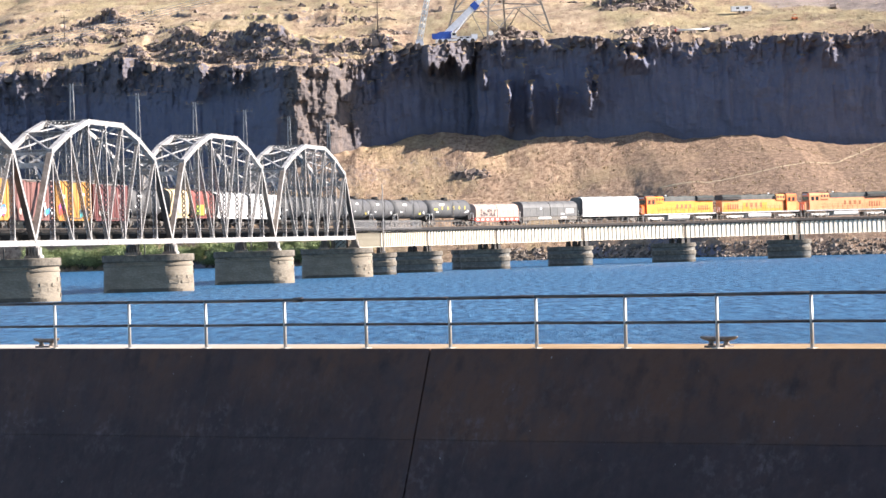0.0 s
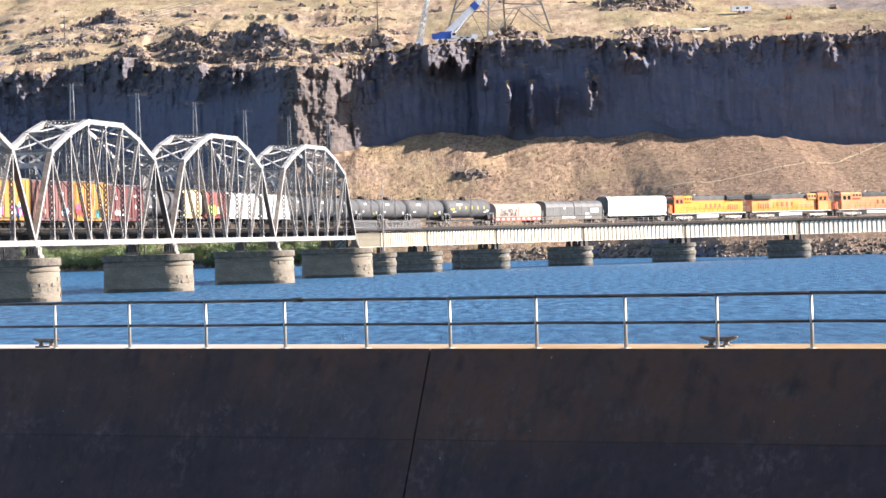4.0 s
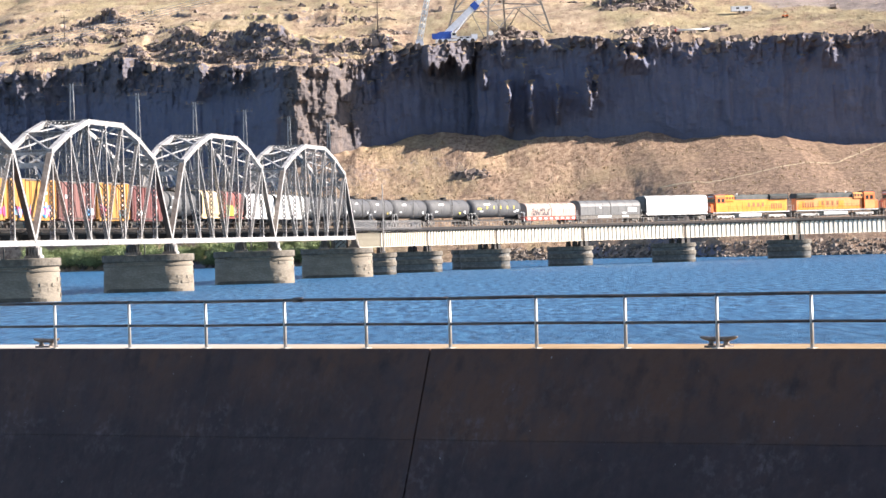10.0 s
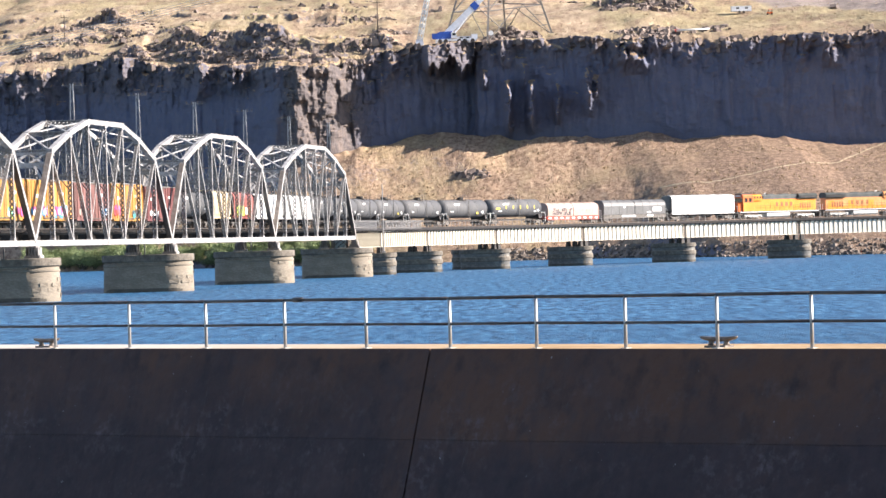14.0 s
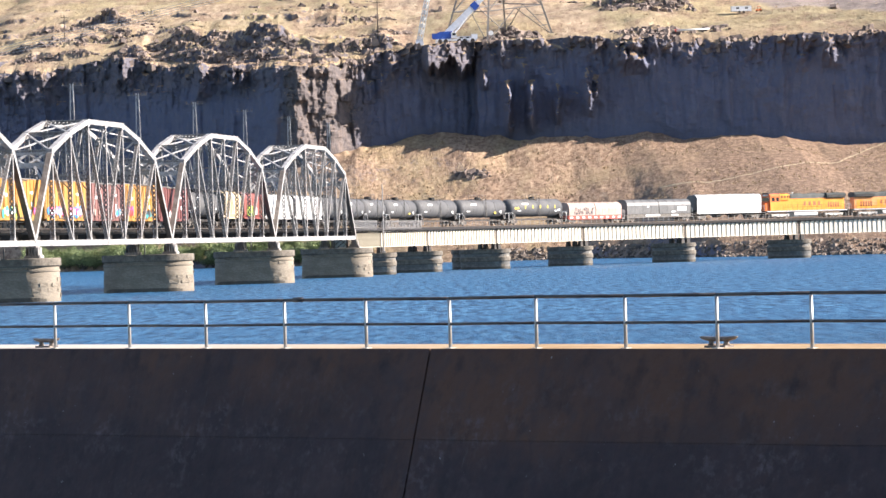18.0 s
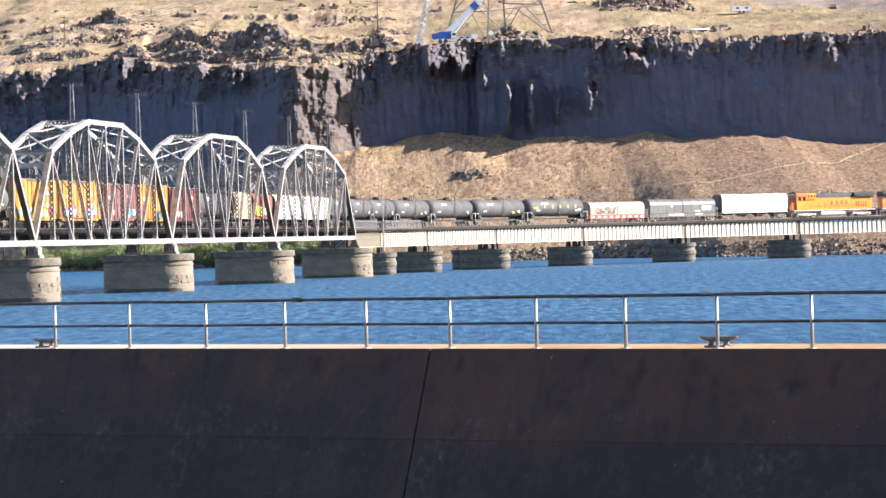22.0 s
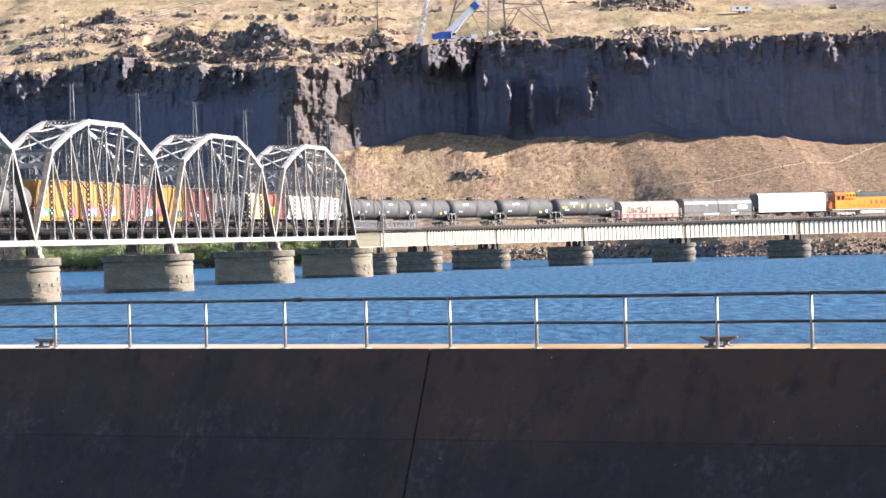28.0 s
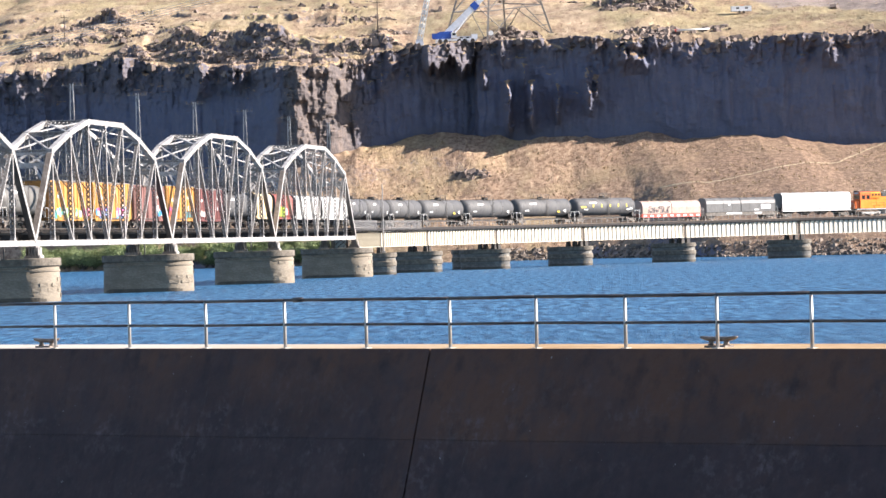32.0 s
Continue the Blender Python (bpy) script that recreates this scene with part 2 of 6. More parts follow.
    l.new(noise_at(0.8, 6), wob.inputs[0])
    wob.inputs[1].default_value = -0.35
    l.new(sep.outputs[2], wob.inputs[2])
    steep = ramp(wob.outputs[0], [(0.50, (1, 1, 1)), (0.66, (0, 0, 0))])
    l.new(mixed(steep, flat, rock), b.inputs["Base Color"])
    bp = n.new("ShaderNodeBump")
    l.new(noise_at(1.8, 8), bp.inputs["Height"])
    bp.inputs["Distance"].default_value = 0.5
    l.new(bp.outputs[0], b.inputs["Normal"])
    return m


M_WATER = water_material()
M_LAND = terrain_material()
M_CONC = wall_material()
# wall top: sunlight is in this pale colour, shade in M_CONC's dark one
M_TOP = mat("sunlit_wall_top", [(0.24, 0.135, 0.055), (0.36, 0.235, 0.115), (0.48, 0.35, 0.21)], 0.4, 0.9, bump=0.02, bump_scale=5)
def two_ends(m, other, x0, x1):
    """Lets a surface pass into another colour along its own X."""
    n, l = m.node_tree.nodes, m.node_tree.links
    b = n["Principled BSDF"]
    co, sep, t, r, x = n.new("ShaderNodeTexCoord"), n.new("ShaderNodeSeparateXYZ"), n.new("ShaderNodeTexNoise"), n.new("ShaderNodeMapRange"), n.new("ShaderNodeMix")
    add = n.new("ShaderNodeMath")
    add.operation = "MULTIPLY_ADD"
    l.new(co.outputs["Object"], sep.inputs[0])
    l.new(co.outputs["Object"], t.inputs["Vector"])
    t.inputs["Scale"].default_value, t.inputs["Detail"].default_value = 0.8, 6
    l.new(t.outputs["Fac"], add.inputs[0])
    add.inputs[1].default_value = 8.0
    l.new(sep.outputs[0], add.inputs[2])
    l.new(add.outputs[0], r.inputs[0])
    r.inputs["From Min"].default_value, r.inputs["From Max"].default_value = x0 + 4, x1 + 4
    x.data_type = "RGBA"
    l.new(r.outputs[0], x.inputs[0])
    x.inputs[6].default_value = (*other, 1)
    l.new(b.inputs["Base Color"].links[0].from_socket, x.inputs[7])
    l.new(x.outputs[2], b.inputs["Base Color"])


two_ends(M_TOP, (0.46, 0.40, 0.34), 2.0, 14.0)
M_PIER = mat("pier_concrete", [(0.15, 0.125, 0.09), (0.215, 0.18, 0.136), (0.30, 0.258, 0.197)], 0.35, 0.85, bump=0.05, bump_scale=1.5, stretch=(1, 1, 2.2))
M_VPIER = mat("stained_viaduct_concrete", [(0.08, 0.077, 0.073), (0.150, 0.143, 0.130), (0.285, 0.267, 0.23)], 0.5, 0.85, bump=0.05, bump_scale=1.5, stretch=(1, 1, 2.2))
M_WET = mat("wet_stained_concrete", [(0.035, 0.03, 0.022), (0.07, 0.06, 0.045), (0.12, 0.10, 0.075)], 1.0, 0.5, bump=0.05, bump_scale=2)
M_CAP = mat("weathered_cap", [(0.07, 0.06, 0.047), (0.16, 0.137, 0.108), (0.28, 0.24, 0.185)], 1.2, 0.9, bump=0.1, bump_scale=2)
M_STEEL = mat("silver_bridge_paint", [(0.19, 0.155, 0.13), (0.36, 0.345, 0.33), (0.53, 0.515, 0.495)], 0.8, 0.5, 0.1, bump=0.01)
# weathered copy of M_STEEL, darkened to carry the shade inside the truss
M_STEELD = mat("shaded_weathered_bridge_paint", [(0.09, 0.078, 0.070), (0.22, 0.205, 0.192), (0.40, 0.385, 0.37)], 0.7, 0.6, 0.1, bump=0.01)
M_COVER = mat("brown_weathered_cover", [(0.085, 0.068, 0.056), (0.16, 0.135, 0.115), (0.28, 0.255, 0.235)], 0.5, 0.7, 0.1, bump=0.01)
# near-black paint that stands for shade under the end posts
M_DARKP = mat("shade_dark_plate", [(0.03, 0.026, 0.024), (0.06, 0.052, 0.047), (0.11, 0.10, 0.09)], 0.8, 0.7)
M_RUST = mat("rusty_steel", [(0.10, 0.06, 0.04), (0.24, 0.16, 0.11), (0.36, 0.27, 0.20)], 0.8, 0.7, 0.1, bump=0.01)
M_GIRD = mat("pale_girder_paint", [(0.40, 0.35, 0.27), (0.61, 0.565, 0.47), (0.74, 0.705, 0.62)], 0.5, 0.6, bump=0.01, stretch=(1, 3.0, 0.25))
# girder paint darkened, so the stiffeners' shadow lines are in the colour
M_STIFF = mat("shade_dark_stiffener_paint", [(0.32, 0.28, 0.215), (0.48, 0.435, 0.355), (0.60, 0.56, 0.475)], 0.6, 0.6)
M_TIE = mat("creosoted_timber", [(0.010, 0.009, 0.009), (0.022, 0.019, 0.018), (0.05, 0.042, 0.036)], 1.5, 0.85, bump=0.02)
M_RAIL = mat("worn_rail_steel", [(0.14, 0.10, 0.08), (0.30, 0.26, 0.23)], 2, 0.4, 0.8)
M_PIPE = mat("galvanised_pipe", [(0.30, 0.29, 0.28), (0.46, 0.45, 0.43), (0.58, 0.56, 0.52)], 3, 0.45, 0.55, bump=0.002)
M_IRON = mat("cast_iron", [(0.07, 0.060, 0.055), (0.17, 0.145, 0.125), (0.30, 0.26, 0.225)], 6, 0.6, 0.5, bump=0.006)
M_BLACK = mat("black_underframe", [(0.012, 0.011, 0.011), (0.035, 0.03, 0.027), (0.08, 0.065, 0.05)], 1.5, 0.7)
M_TANK = mat("black_tank_paint", [(0.055, 0.054, 0.055), (0.092, 0.091, 0.092), (0.14, 0.135, 0.128)], 0.5, 0.62, bump=0.005, stretch=(1, 1, 0.4), spec=0.3)
M_TANKG = mat("grey_tank_paint", [(0.09, 0.085, 0.08), (0.14, 0.135, 0.125), (0.20, 0.19, 0.175)], 0.5, 0.5)
M_WHITE = mat("white_car_paint", [(0.55, 0.53, 0.49), (0.72, 0.71, 0.68), (0.80, 0.79, 0.77)], 0.5, 0.5, stretch=(1, 1, 0.3))
M_ORANGE = mat("orange_loco_paint", [(0.60, 0.12, 0.03), (0.78, 0.165, 0.035), (0.84, 0.21, 0.06)], 0.6, 0.4)
M_FADED = mat("faded_orange_paint", [(0.62, 0.22, 0.09), (0.78, 0.30, 0.13), (0.84, 0.36, 0.17)], 0.6, 0.5)
M_YELLOW = mat("yellow_loco_paint", [(0.72, 0.22, 0.02), (0.84, 0.285, 0.03), (0.87, 0.34, 0.06)], 0.6, 0.4)
M_DULLY = mat("dulled_orange_paint", [(0.55, 0.21, 0.07), (0.72, 0.29, 0.09), (0.78, 0.36, 0.14)], 0.6, 0.5)
M_DKGRN = mat("dark_roof_paint", [(0.02, 0.025, 0.022), (0.045, 0.05, 0.045), (0.09, 0.085, 0.075)], 0.8, 0.6)
M_BOXY = mat("yellow_boxcar_paint", [(0.28, 0.13, 0.035), (0.43, 0.215, 0.05), (0.50, 0.275, 0.085)], 0.6, 0.5, stretch=(1, 1, 0.3))
M_BOXR = mat("oxide_red_boxcar_paint", [(0.12, 0.055, 0.047), (0.19, 0.088, 0.075), (0.25, 0.125, 0.11)], 0.6, 0.6, stretch=(1, 1, 0.3))
M_BOXD = mat("dark_maroon_boxcar_paint", [(0.09, 0.03, 0.03), (0.15, 0.052, 0.048), (0.20, 0.08, 0.07)], 0.6, 0.55, stretch=(1, 1, 0.3))
M_REDH = mat("dull_red_hopper_paint", [(0.16, 0.05, 0.04), (0.26, 0.075, 0.06), (0.32, 0.12, 0.10)], 0.7, 0.55)
M_RED = mat("red_car_paint", [(0.36, 0.05, 0.03), (0.52, 0.07, 0.045), (0.58, 0.12, 0.08)], 0.7, 0.5)
M_TAN = mat("cream_car_paint", [(0.50, 0.36, 0.20), (0.68, 0.52, 0.30), (0.74, 0.60, 0.38)], 0.6, 0.55)
M_COIL = mat("grey_hood_steel", [(0.075, 0.074, 0.072), (0.11, 0.108, 0.105), (0.16, 0.157, 0.152)], 0.4, 0.5, 0.0)
M_PINK = mat("pale_faded_hood", [(0.30, 0.20, 0.16), (0.40, 0.29, 0.24), (0.47, 0.36, 0.31)], 0.6, 0.6)
M_GLASS = mat("dark_window_glass", [(0.01, 0.012, 0.015), (0.02, 0.022, 0.025)], 1, 0.12)
M_SIGNW = mat("white_marking_paint", [(0.66, 0.65, 0.62), (0.80, 0.79, 0.77)], 2, 0.5)
M_SIGNY = mat("yellow_marking_paint", [(0.60, 0.45, 0.05), (0.74, 0.58, 0.08)], 2, 0.5)
M_SIGNR = mat("red_marking_paint", [(0.40, 0.04, 0.03), (0.58, 0.07, 0.05)], 2, 0.5)
M_SPRAYB = mat("blue_spray_paint", [(0.03, 0.16, 0.50), (0.10, 0.42, 0.75)], 1.2, 0.5)
M_SPRAYT = mat("teal_spray_paint", [(0.03, 0.20, 0.22), (0.12, 0.48, 0.45)], 1.2, 0.5)
M_SPRAYG = mat("lime_spray_paint", [(0.30, 0.52, 0.04), (0.62, 0.75, 0.10)], 1.2, 0.5)
M_SPRAYP = mat("magenta_spray_paint", [(0.50, 0.04, 0.16), (0.72, 0.16, 0.34)], 1.2, 0.5)
M_SPRAYK = mat("black_spray_paint", [(0.03, 0.03, 0.035), (0.09, 0.09, 0.10)], 2, 0.5)
M_BLUE = mat("blue_crane_paint", [(0.015, 0.05, 0.26), (0.03, 0.10, 0.42)], 1, 0.4)
M_BOOM = mat("pale_boom_paint", [(0.50, 0.52, 0.56), (0.70, 0.71, 0.74)], 1, 0.45)
M_POLE = mat("weathered_wood_pole", [(0.06, 0.045, 0.035), (0.14, 0.105, 0.08)], 2, 0.85)
M_LATT = mat("galvanised_tower_steel", [(0.16, 0.145, 0.13), (0.30, 0.28, 0.26)], 1, 0.55, 0.3)
M_WIRE = mat("aluminium_wire", [(0.40, 0.39, 0.37), (0.55, 0.54, 0.52)], 1, 0.4, 0.6)
M_ROCK = mat("basalt_riprap", [(0.07, 0.055, 0.045), (0.15, 0.12, 0.095), (0.26, 0.21, 0.17)], 0.5, 0.9, bump=0.15, bump_scale=2, island=0.5)
M_SAGE = mat("dry_sagebrush", [(0.24, 0.170, 0.10), (0.40, 0.29, 0.18), (0.54, 0.42, 0.28)], 0.4, 0.9, island=0.6)
M_LEAF = mat("willow_leaves", [(0.17, 0.21, 0.08), (0.24, 0.285, 0.115), (0.32, 0.35, 0.165)], 0.15, 0.7, island=0.3)
M_BARK = mat("grey_bark", [(0.05, 0.04, 0.03), (0.12, 0.10, 0.08)], 3, 0.9)
M_BANK = mat("near_bank_gravel", [(0.10, 0.085, 0.07), (0.22, 0.19, 0.155)], 0.8, 0.9, bump=0.03)


# ---- geometry helpers ----
class Shape:
    """Gathers the faces of one mesh."""

    def __init__(self):
        self.v, self.f = [], []

    def box(self, c, s, m=None, taper=1.0):
        k = len(self.v)
        for dz in (-0.5, 0.5):
            q = taper if dz > 0 else 1.0
            for dx, dy in ((-0.5, -0.5), (0.5, -0.5), (0.5, 0.5), (-0.5, 0.5)):
                p = Vector((dx * s[0] * q, dy * s[1] * q, dz * s[2]))
                if m:
                    p = m @ p
                self.v.append((p.x + c[0], p.y + c[1], p.z + c[2]))
        self.f += [tuple(k + i for i in q) for q in ((0, 3, 2, 1), (4, 5, 6, 7), (0, 1, 5, 4), (1, 2, 6, 5), (2, 3, 7, 6), (3, 0, 4, 7))]
        return self

    def bar(self, p, q, w, h, side=(1, 0, 0)):
        """A square bar from p to q, w wide along side and h the other way."""
        p, q = Vector(p), Vector(q)
        a = (q - p).normalized()
        s = Vector(side)
        if abs(s.dot(a)) > 0.999:
            s = Vector((0, 1, 0)) if abs(a.y) < 0.9 else Vector((0, 0, 1))
        s = (s - a * s.dot(a)).normalized()
        u = a.cross(s)
        k = len(self.v)
        for e in (p, q):
            for i, j in ((-1, -1), (1, -1), (1, 1), (-1, 1)):
                self.v.append(tuple(e + s * (i * w / 2) + u * (j * h / 2)))
        self.f += [tuple(k + i for i in f) for f in ((3, 2, 1, 0), (4, 5, 6, 7), (0, 1, 5, 4), (1, 2, 6, 5), (2, 3, 7, 6), (3, 0, 4, 7))]
        return self

    def tube(self, p, q, r, n=8, r2=None):
        p, q = Vector(p), Vector(q)
        a = (q - p).normalized()
        s = a.orthogonal().normalized()
        u = a.cross(s)
        k = len(self.v)
        for e, rr in ((p, r), (q, r if r2 is None else r2)):
            for i in range(n):
                t = 2 * math.pi * i / n
                self.v.append(tuple(e + (s * math.cos(t) + u * math.sin(t)) * rr))
        self.f += [(k + i, k + (i + 1) % n, k + n + (i + 1) % n, k + n + i) for i in range(n)]
        self.f += [tuple(k + n - 1 - i for i in range(n)), tuple(k + n + i for i in range(n))]
        return self

    def loft(self, rings, ends=True):
        """Skin over rings of equal length."""
        k, n = len(self.v), len(rings[0])
        for r in rings:
            self.v += [tuple(p) for p in r]
        for j in range(len(rings) - 1):
            for i in range(n):
                self.f.append((k + j * n + i, k + j * n + (i + 1) % n, k + (j + 1) * n + (i + 1) % n, k + (j + 1) * n + i))
        if ends:
            self.f += [tuple(k + n - 1 - i for i in range(n)), tuple(k + (len(rings) - 1) * n + i for i in range(n))]
        return self

    def prism(self, outline, a, b, axis="y"):
        """A profile pushed from a to b along an axis: y takes (x, z) profiles, x takes (y, z), z takes (x, y)."""
        put = {"y": lambda p, t: (p[0], t, p[1]), "x": lambda p, t: (t, p[0], p[1]), "z": lambda p, t: (p[0], p[1], t)}[axis]
        return self.loft([[put(p, t) for p in outline] for t in (a, b)])

    def mesh(self, name, material, smooth=False):
        me = bpy.data.meshes.new(name)
        me.from_pydata(self.v, [], self.f)
        bm = bmesh.new()
        bm.from_mesh(me)
        bmesh.ops.recalc_face_normals(bm, faces=bm.faces)
        bm.to_mesh(me)
        bm.free()
        me.materials.append(material)
        if smooth:
            me.polygons.foreach_set("use_smooth", [True] * len(me.polygons))
        return me


def part(name, shape, material, parent, label="", smooth=False, at=None):
    ob = new(name, shape.mesh(name, material, smooth))
    ob.parent = parent
    if at is not None:
        ob.matrix_basis = at
    return tagged(ob, label)


def again(name, mesh, parent, m):
    """One more piece on a mesh that others share."""
    ob = new(name, mesh)
    ob.parent, ob.matrix_basis = parent, m
    return ob


def thing(name, label, category, m=None, group="", kind=""):
    ob = new(name)
    ob.empty_display_size = 0.5
    if m is not None:
        ob.matrix_basis = m
    return tagged(ob, label, category, group, kind)


def stadium(length, width, n=10):
    """A plan with rounded ends, long along x."""
    h, r = length / 2 - width / 2, width / 2
    out = []
    for i in range(n + 1):
        t = -math.pi / 2 + math.pi * i / n
        out.append((h + r * math.cos(t), r * math.sin(t)))
    for i in range(n + 1):
        t = math.pi / 2 + math.pi * i / n
        out.append((-h + r * math.cos(t), r * math.sin(t)))
    return out


# ---- plan: the railway's line ----
JOINT = Vector((-47.93, 423.7, 0))                  # first pier of the trusses in view, under the nearer truss
ALONG = Vector((32.56, 207.0, 0)).normalized()
LEFT = Vector((-ALONG.y, ALONG.x, 0))
HEAD = math.atan2(ALONG.x, ALONG.y)                 # clockwise from +Y
SPAN, WIDE, RAIL_Z = 69.85, 5.3, 8.67
CURVE_AT, RADIUS, ARC = 235.0, 175.0, 190.0
GIRDER, GIRDER_AT = 31.15, 209.6


def track(s):
    """Point and heading of the track's middle, s metres along it from the first pier."""
    o = JOINT + LEFT * (WIDE / 2)
    if s <= CURVE_AT:
        return o + ALONG * s, HEAD
    l = min(s - CURVE_AT, ARC)
    a = l / RADIUS
    p = o + ALONG * (CURVE_AT + RADIUS * math.sin(a)) - LEFT * (RADIUS * (1 - math.cos(a)))
    h = HEAD + a
    return p + Vector((math.sin(h), math.cos(h), 0)) * (s - CURVE_AT - l), h


def on_track(s, half, z=RAIL_Z):
    """Pose of a body that rides on two points of the track, half on either side of s. Its +Y points along the track."""
    a, b = track(s - half)[0], track(s + half)[0]
    m = (a + b) / 2
    d = b - a
    return pose(m.x, m.y, z, 0, 0, -math.degrees(math.atan2(d.x, d.y)))

# ---- land: talus, cliff and upland in one sheet ----
def lattice(ix, iy, seed):
    h = (ix.astype(np.int64) * 374761393 + iy.astype(np.int64) * 668265263 + seed * 974634777) & 0x7FFFFFFF
    h = ((h ^ (h >> 13)) * 1274126177) & 0x7FFFFFFF
    return ((h ^ (h >> 16)) & 0xFFFF) / 65535.0


def smooth_noise(x, y, seed):
    ix, iy = np.floor(x), np.floor(y)
    fx, fy = x - ix, y - iy
    fx, fy = fx * fx * (3 - 2 * fx), fy * fy * (3 - 2 * fy)
    a, b = lattice(ix, iy, seed), lattice(ix + 1, iy, seed)
    c, d = lattice(ix, iy + 1, seed), lattice(ix + 1, iy + 1, seed)
    return (a + (b - a) * fx) * (1 - fy) + (c + (d - c) * fx) * fy - 0.5


def fbm(x, y, seed, octaves=4):
    v, k = 0, 1.0
    for o in range(octaves):
        v = v + k * smooth_noise(x * 2 ** o, y * 2 ** o, seed + o * 17)
        k *= 0.5
    return v


def along(x, table):
    return np.interp(x, [t[0] for t in table], [t[1] for t in table])


# across the view: X in metres against distance or height
SHORE = [(-400, 1170), (-115, 1118), (-75, 1085), (15, 1005), (40, 995), (55, 960), (70, 890), (95, 835), (120, 812), (300, 720)]
CLIFF = [(-400, 1270), (-160, 1187), (-123, 1185.5), (-119, 1180), (-62, 1134), (-51, 1119), (-42, 1114), (-34, 1119), (-27, 1129), (-22, 1134), (-5, 1136.5), (11.4, 1138.5), (12.2, 1128.5), (29, 1122.5), (42, 1116.5), (75, 1104), (116, 1091), (300, 1045)]
FOOT = [(-400, 29), (-150, 29), (-40, 30), (-30, 33), (-5, 37), (12, 36.5), (42, 36), (52, 35.5), (64, 36), (75, 34.5), (95, 35), (104, 34), (112, 31), (300, 31)]
LIP = [(-400, 67), (-150, 66), (-126, 65), (-115, 68), (-104, 69), (-95, 67), (-84, 64.5), (-50, 61.5), (-24, 62.5), (-20, 66), (11, 68.3), (12, 68.3), (40, 68), (72, 65.3), (95, 64), (118, 65), (300, 62)]


# buttresses on the cliff: X, half width, reach, and the share of the height that they span
BUTTRESS = [(21.8, 1.2, 15.0, 0.02, 0.50), (29.0, 1.1, 14.5, 0.06, 0.50), (26.6, 1.0, 9.5, 0.50, 0.66), (36.8, 0.9, 13.0, 0.14, 0.44), (46.0, 1.5, 13.0, 0.22, 0.58), (48.5, 1.0, 11.0, 0.34, 0.52), (14.4, 1.0, 12.0, 0.50, 0.62), (17.5, 0.9, 5.0, 0.74, 0.86),
            (21.0, 1.8, 6.0, 0.72, 1.0), (48.0, 2.0, 6.5, 0.78, 1.0), (57.0, 3.6, 8.5, 0.74, 1.0), (60.5, 4.5, 8.0, 0.62, 0.92), (66.0, 2.0, 6.0, 0.82, 1.0), (95.0, 1.6, 4.6, 0.80, 1.0), (110.0, 2.2, 5.5, 0.66, 0.98), (118.0, 3.4, 6.5, 0.70, 1.0),
            (-14.5, 1.5, 4.0, 0.70, 1.0), (-17.5, 1.3, 4.5, 0.50, 0.66),
            (-102.0, 2.6, 8.5, 0.68, 1.0), (-75.0, 1.8, 9.5, 0.62, 1.0), (-64.0, 3.6, 9.5, 0.72, 1.0), (-137.0, 2.0, 4.0, 0.60, 1.0), (-129.0, 1.5, 3.0, 0.70, 1.0)]

# rock ledges on the upland: X from, X to, metres behind the cliff's edge at either end, height
LEDGES = [(-90, -38, 12, 9, 4.0), (-108, -93, 16, 11, 5.0), (-96, -44, 26, 20, 2.6), (-97, -77, 42, 38, 4.6), (-80, -10, 40, 14, 4.6), (-78, -46, 30, 27, 2.2),
          (-142, -112, 22, 20, 2.6), (-150, -118, 40, 36, 2.4), (-140, -104, 64, 56, 2.6), (-146, -98, 88, 80, 2.0), (-134, -110, 124, 112, 4.6), (-42, -14, 100, 92, 2.2),
          (17, 31, 13, 9, 4.0), (52, 84, 80, 70, 2.0), (60, 76, 14, 11, 1.6), (-26, -8, 52, 50, 1.8)]


def ledge_line(i, X):
    """Metres behind the edge at which ledge i breaks."""
    x0, x1, d0, d1, h = LEDGES[i]
    return d0 + (d1 - d0) * (X - x0) / (x1 - x0) + 4.5 * fbm(X / 8, 0 * X, 401 + i, 3) + 1.6 * (lattice(np.floor(X / 1.7), 0 * X, 431 + i) - 0.5)


def ledge_lift(X, d):
    """Height that the ledges add d metres behind the edge."""
    up = 0 * X
    for i, (x0, x1, d0, d1, h) in enumerate(LEDGES):
        ends = np.clip((X - x0) / 6, 0, 1) * np.clip((x1 - X) / 6, 0, 1)
        at = ledge_line(i, X)
        tall = h * ends * (0.85 + 0.7 * fbm(X / 9, 0 * X, 461 + i, 3))
        jag = h * ends * (0.9 * fbm(X / 2.2, 0 * X + d / 3, 471 + i, 3) + 0.5 * (lattice(np.floor(X / 1.3), 0 * X, 491 + i) - 0.5))
        past = d - at
        rise = 0.5 * np.clip(past / 0.7, 0, 1) + 0.5 * np.clip((past - 1.6 - 1.5 * lattice(np.floor(X / 2.3), 0 * X, 521 + i)) / 0.7, 0, 1)
        back = np.maximum(0, past)
        up = up + rise * (tall * np.exp(-back / 36) + jag * np.exp(-back / 1.1))
    return up


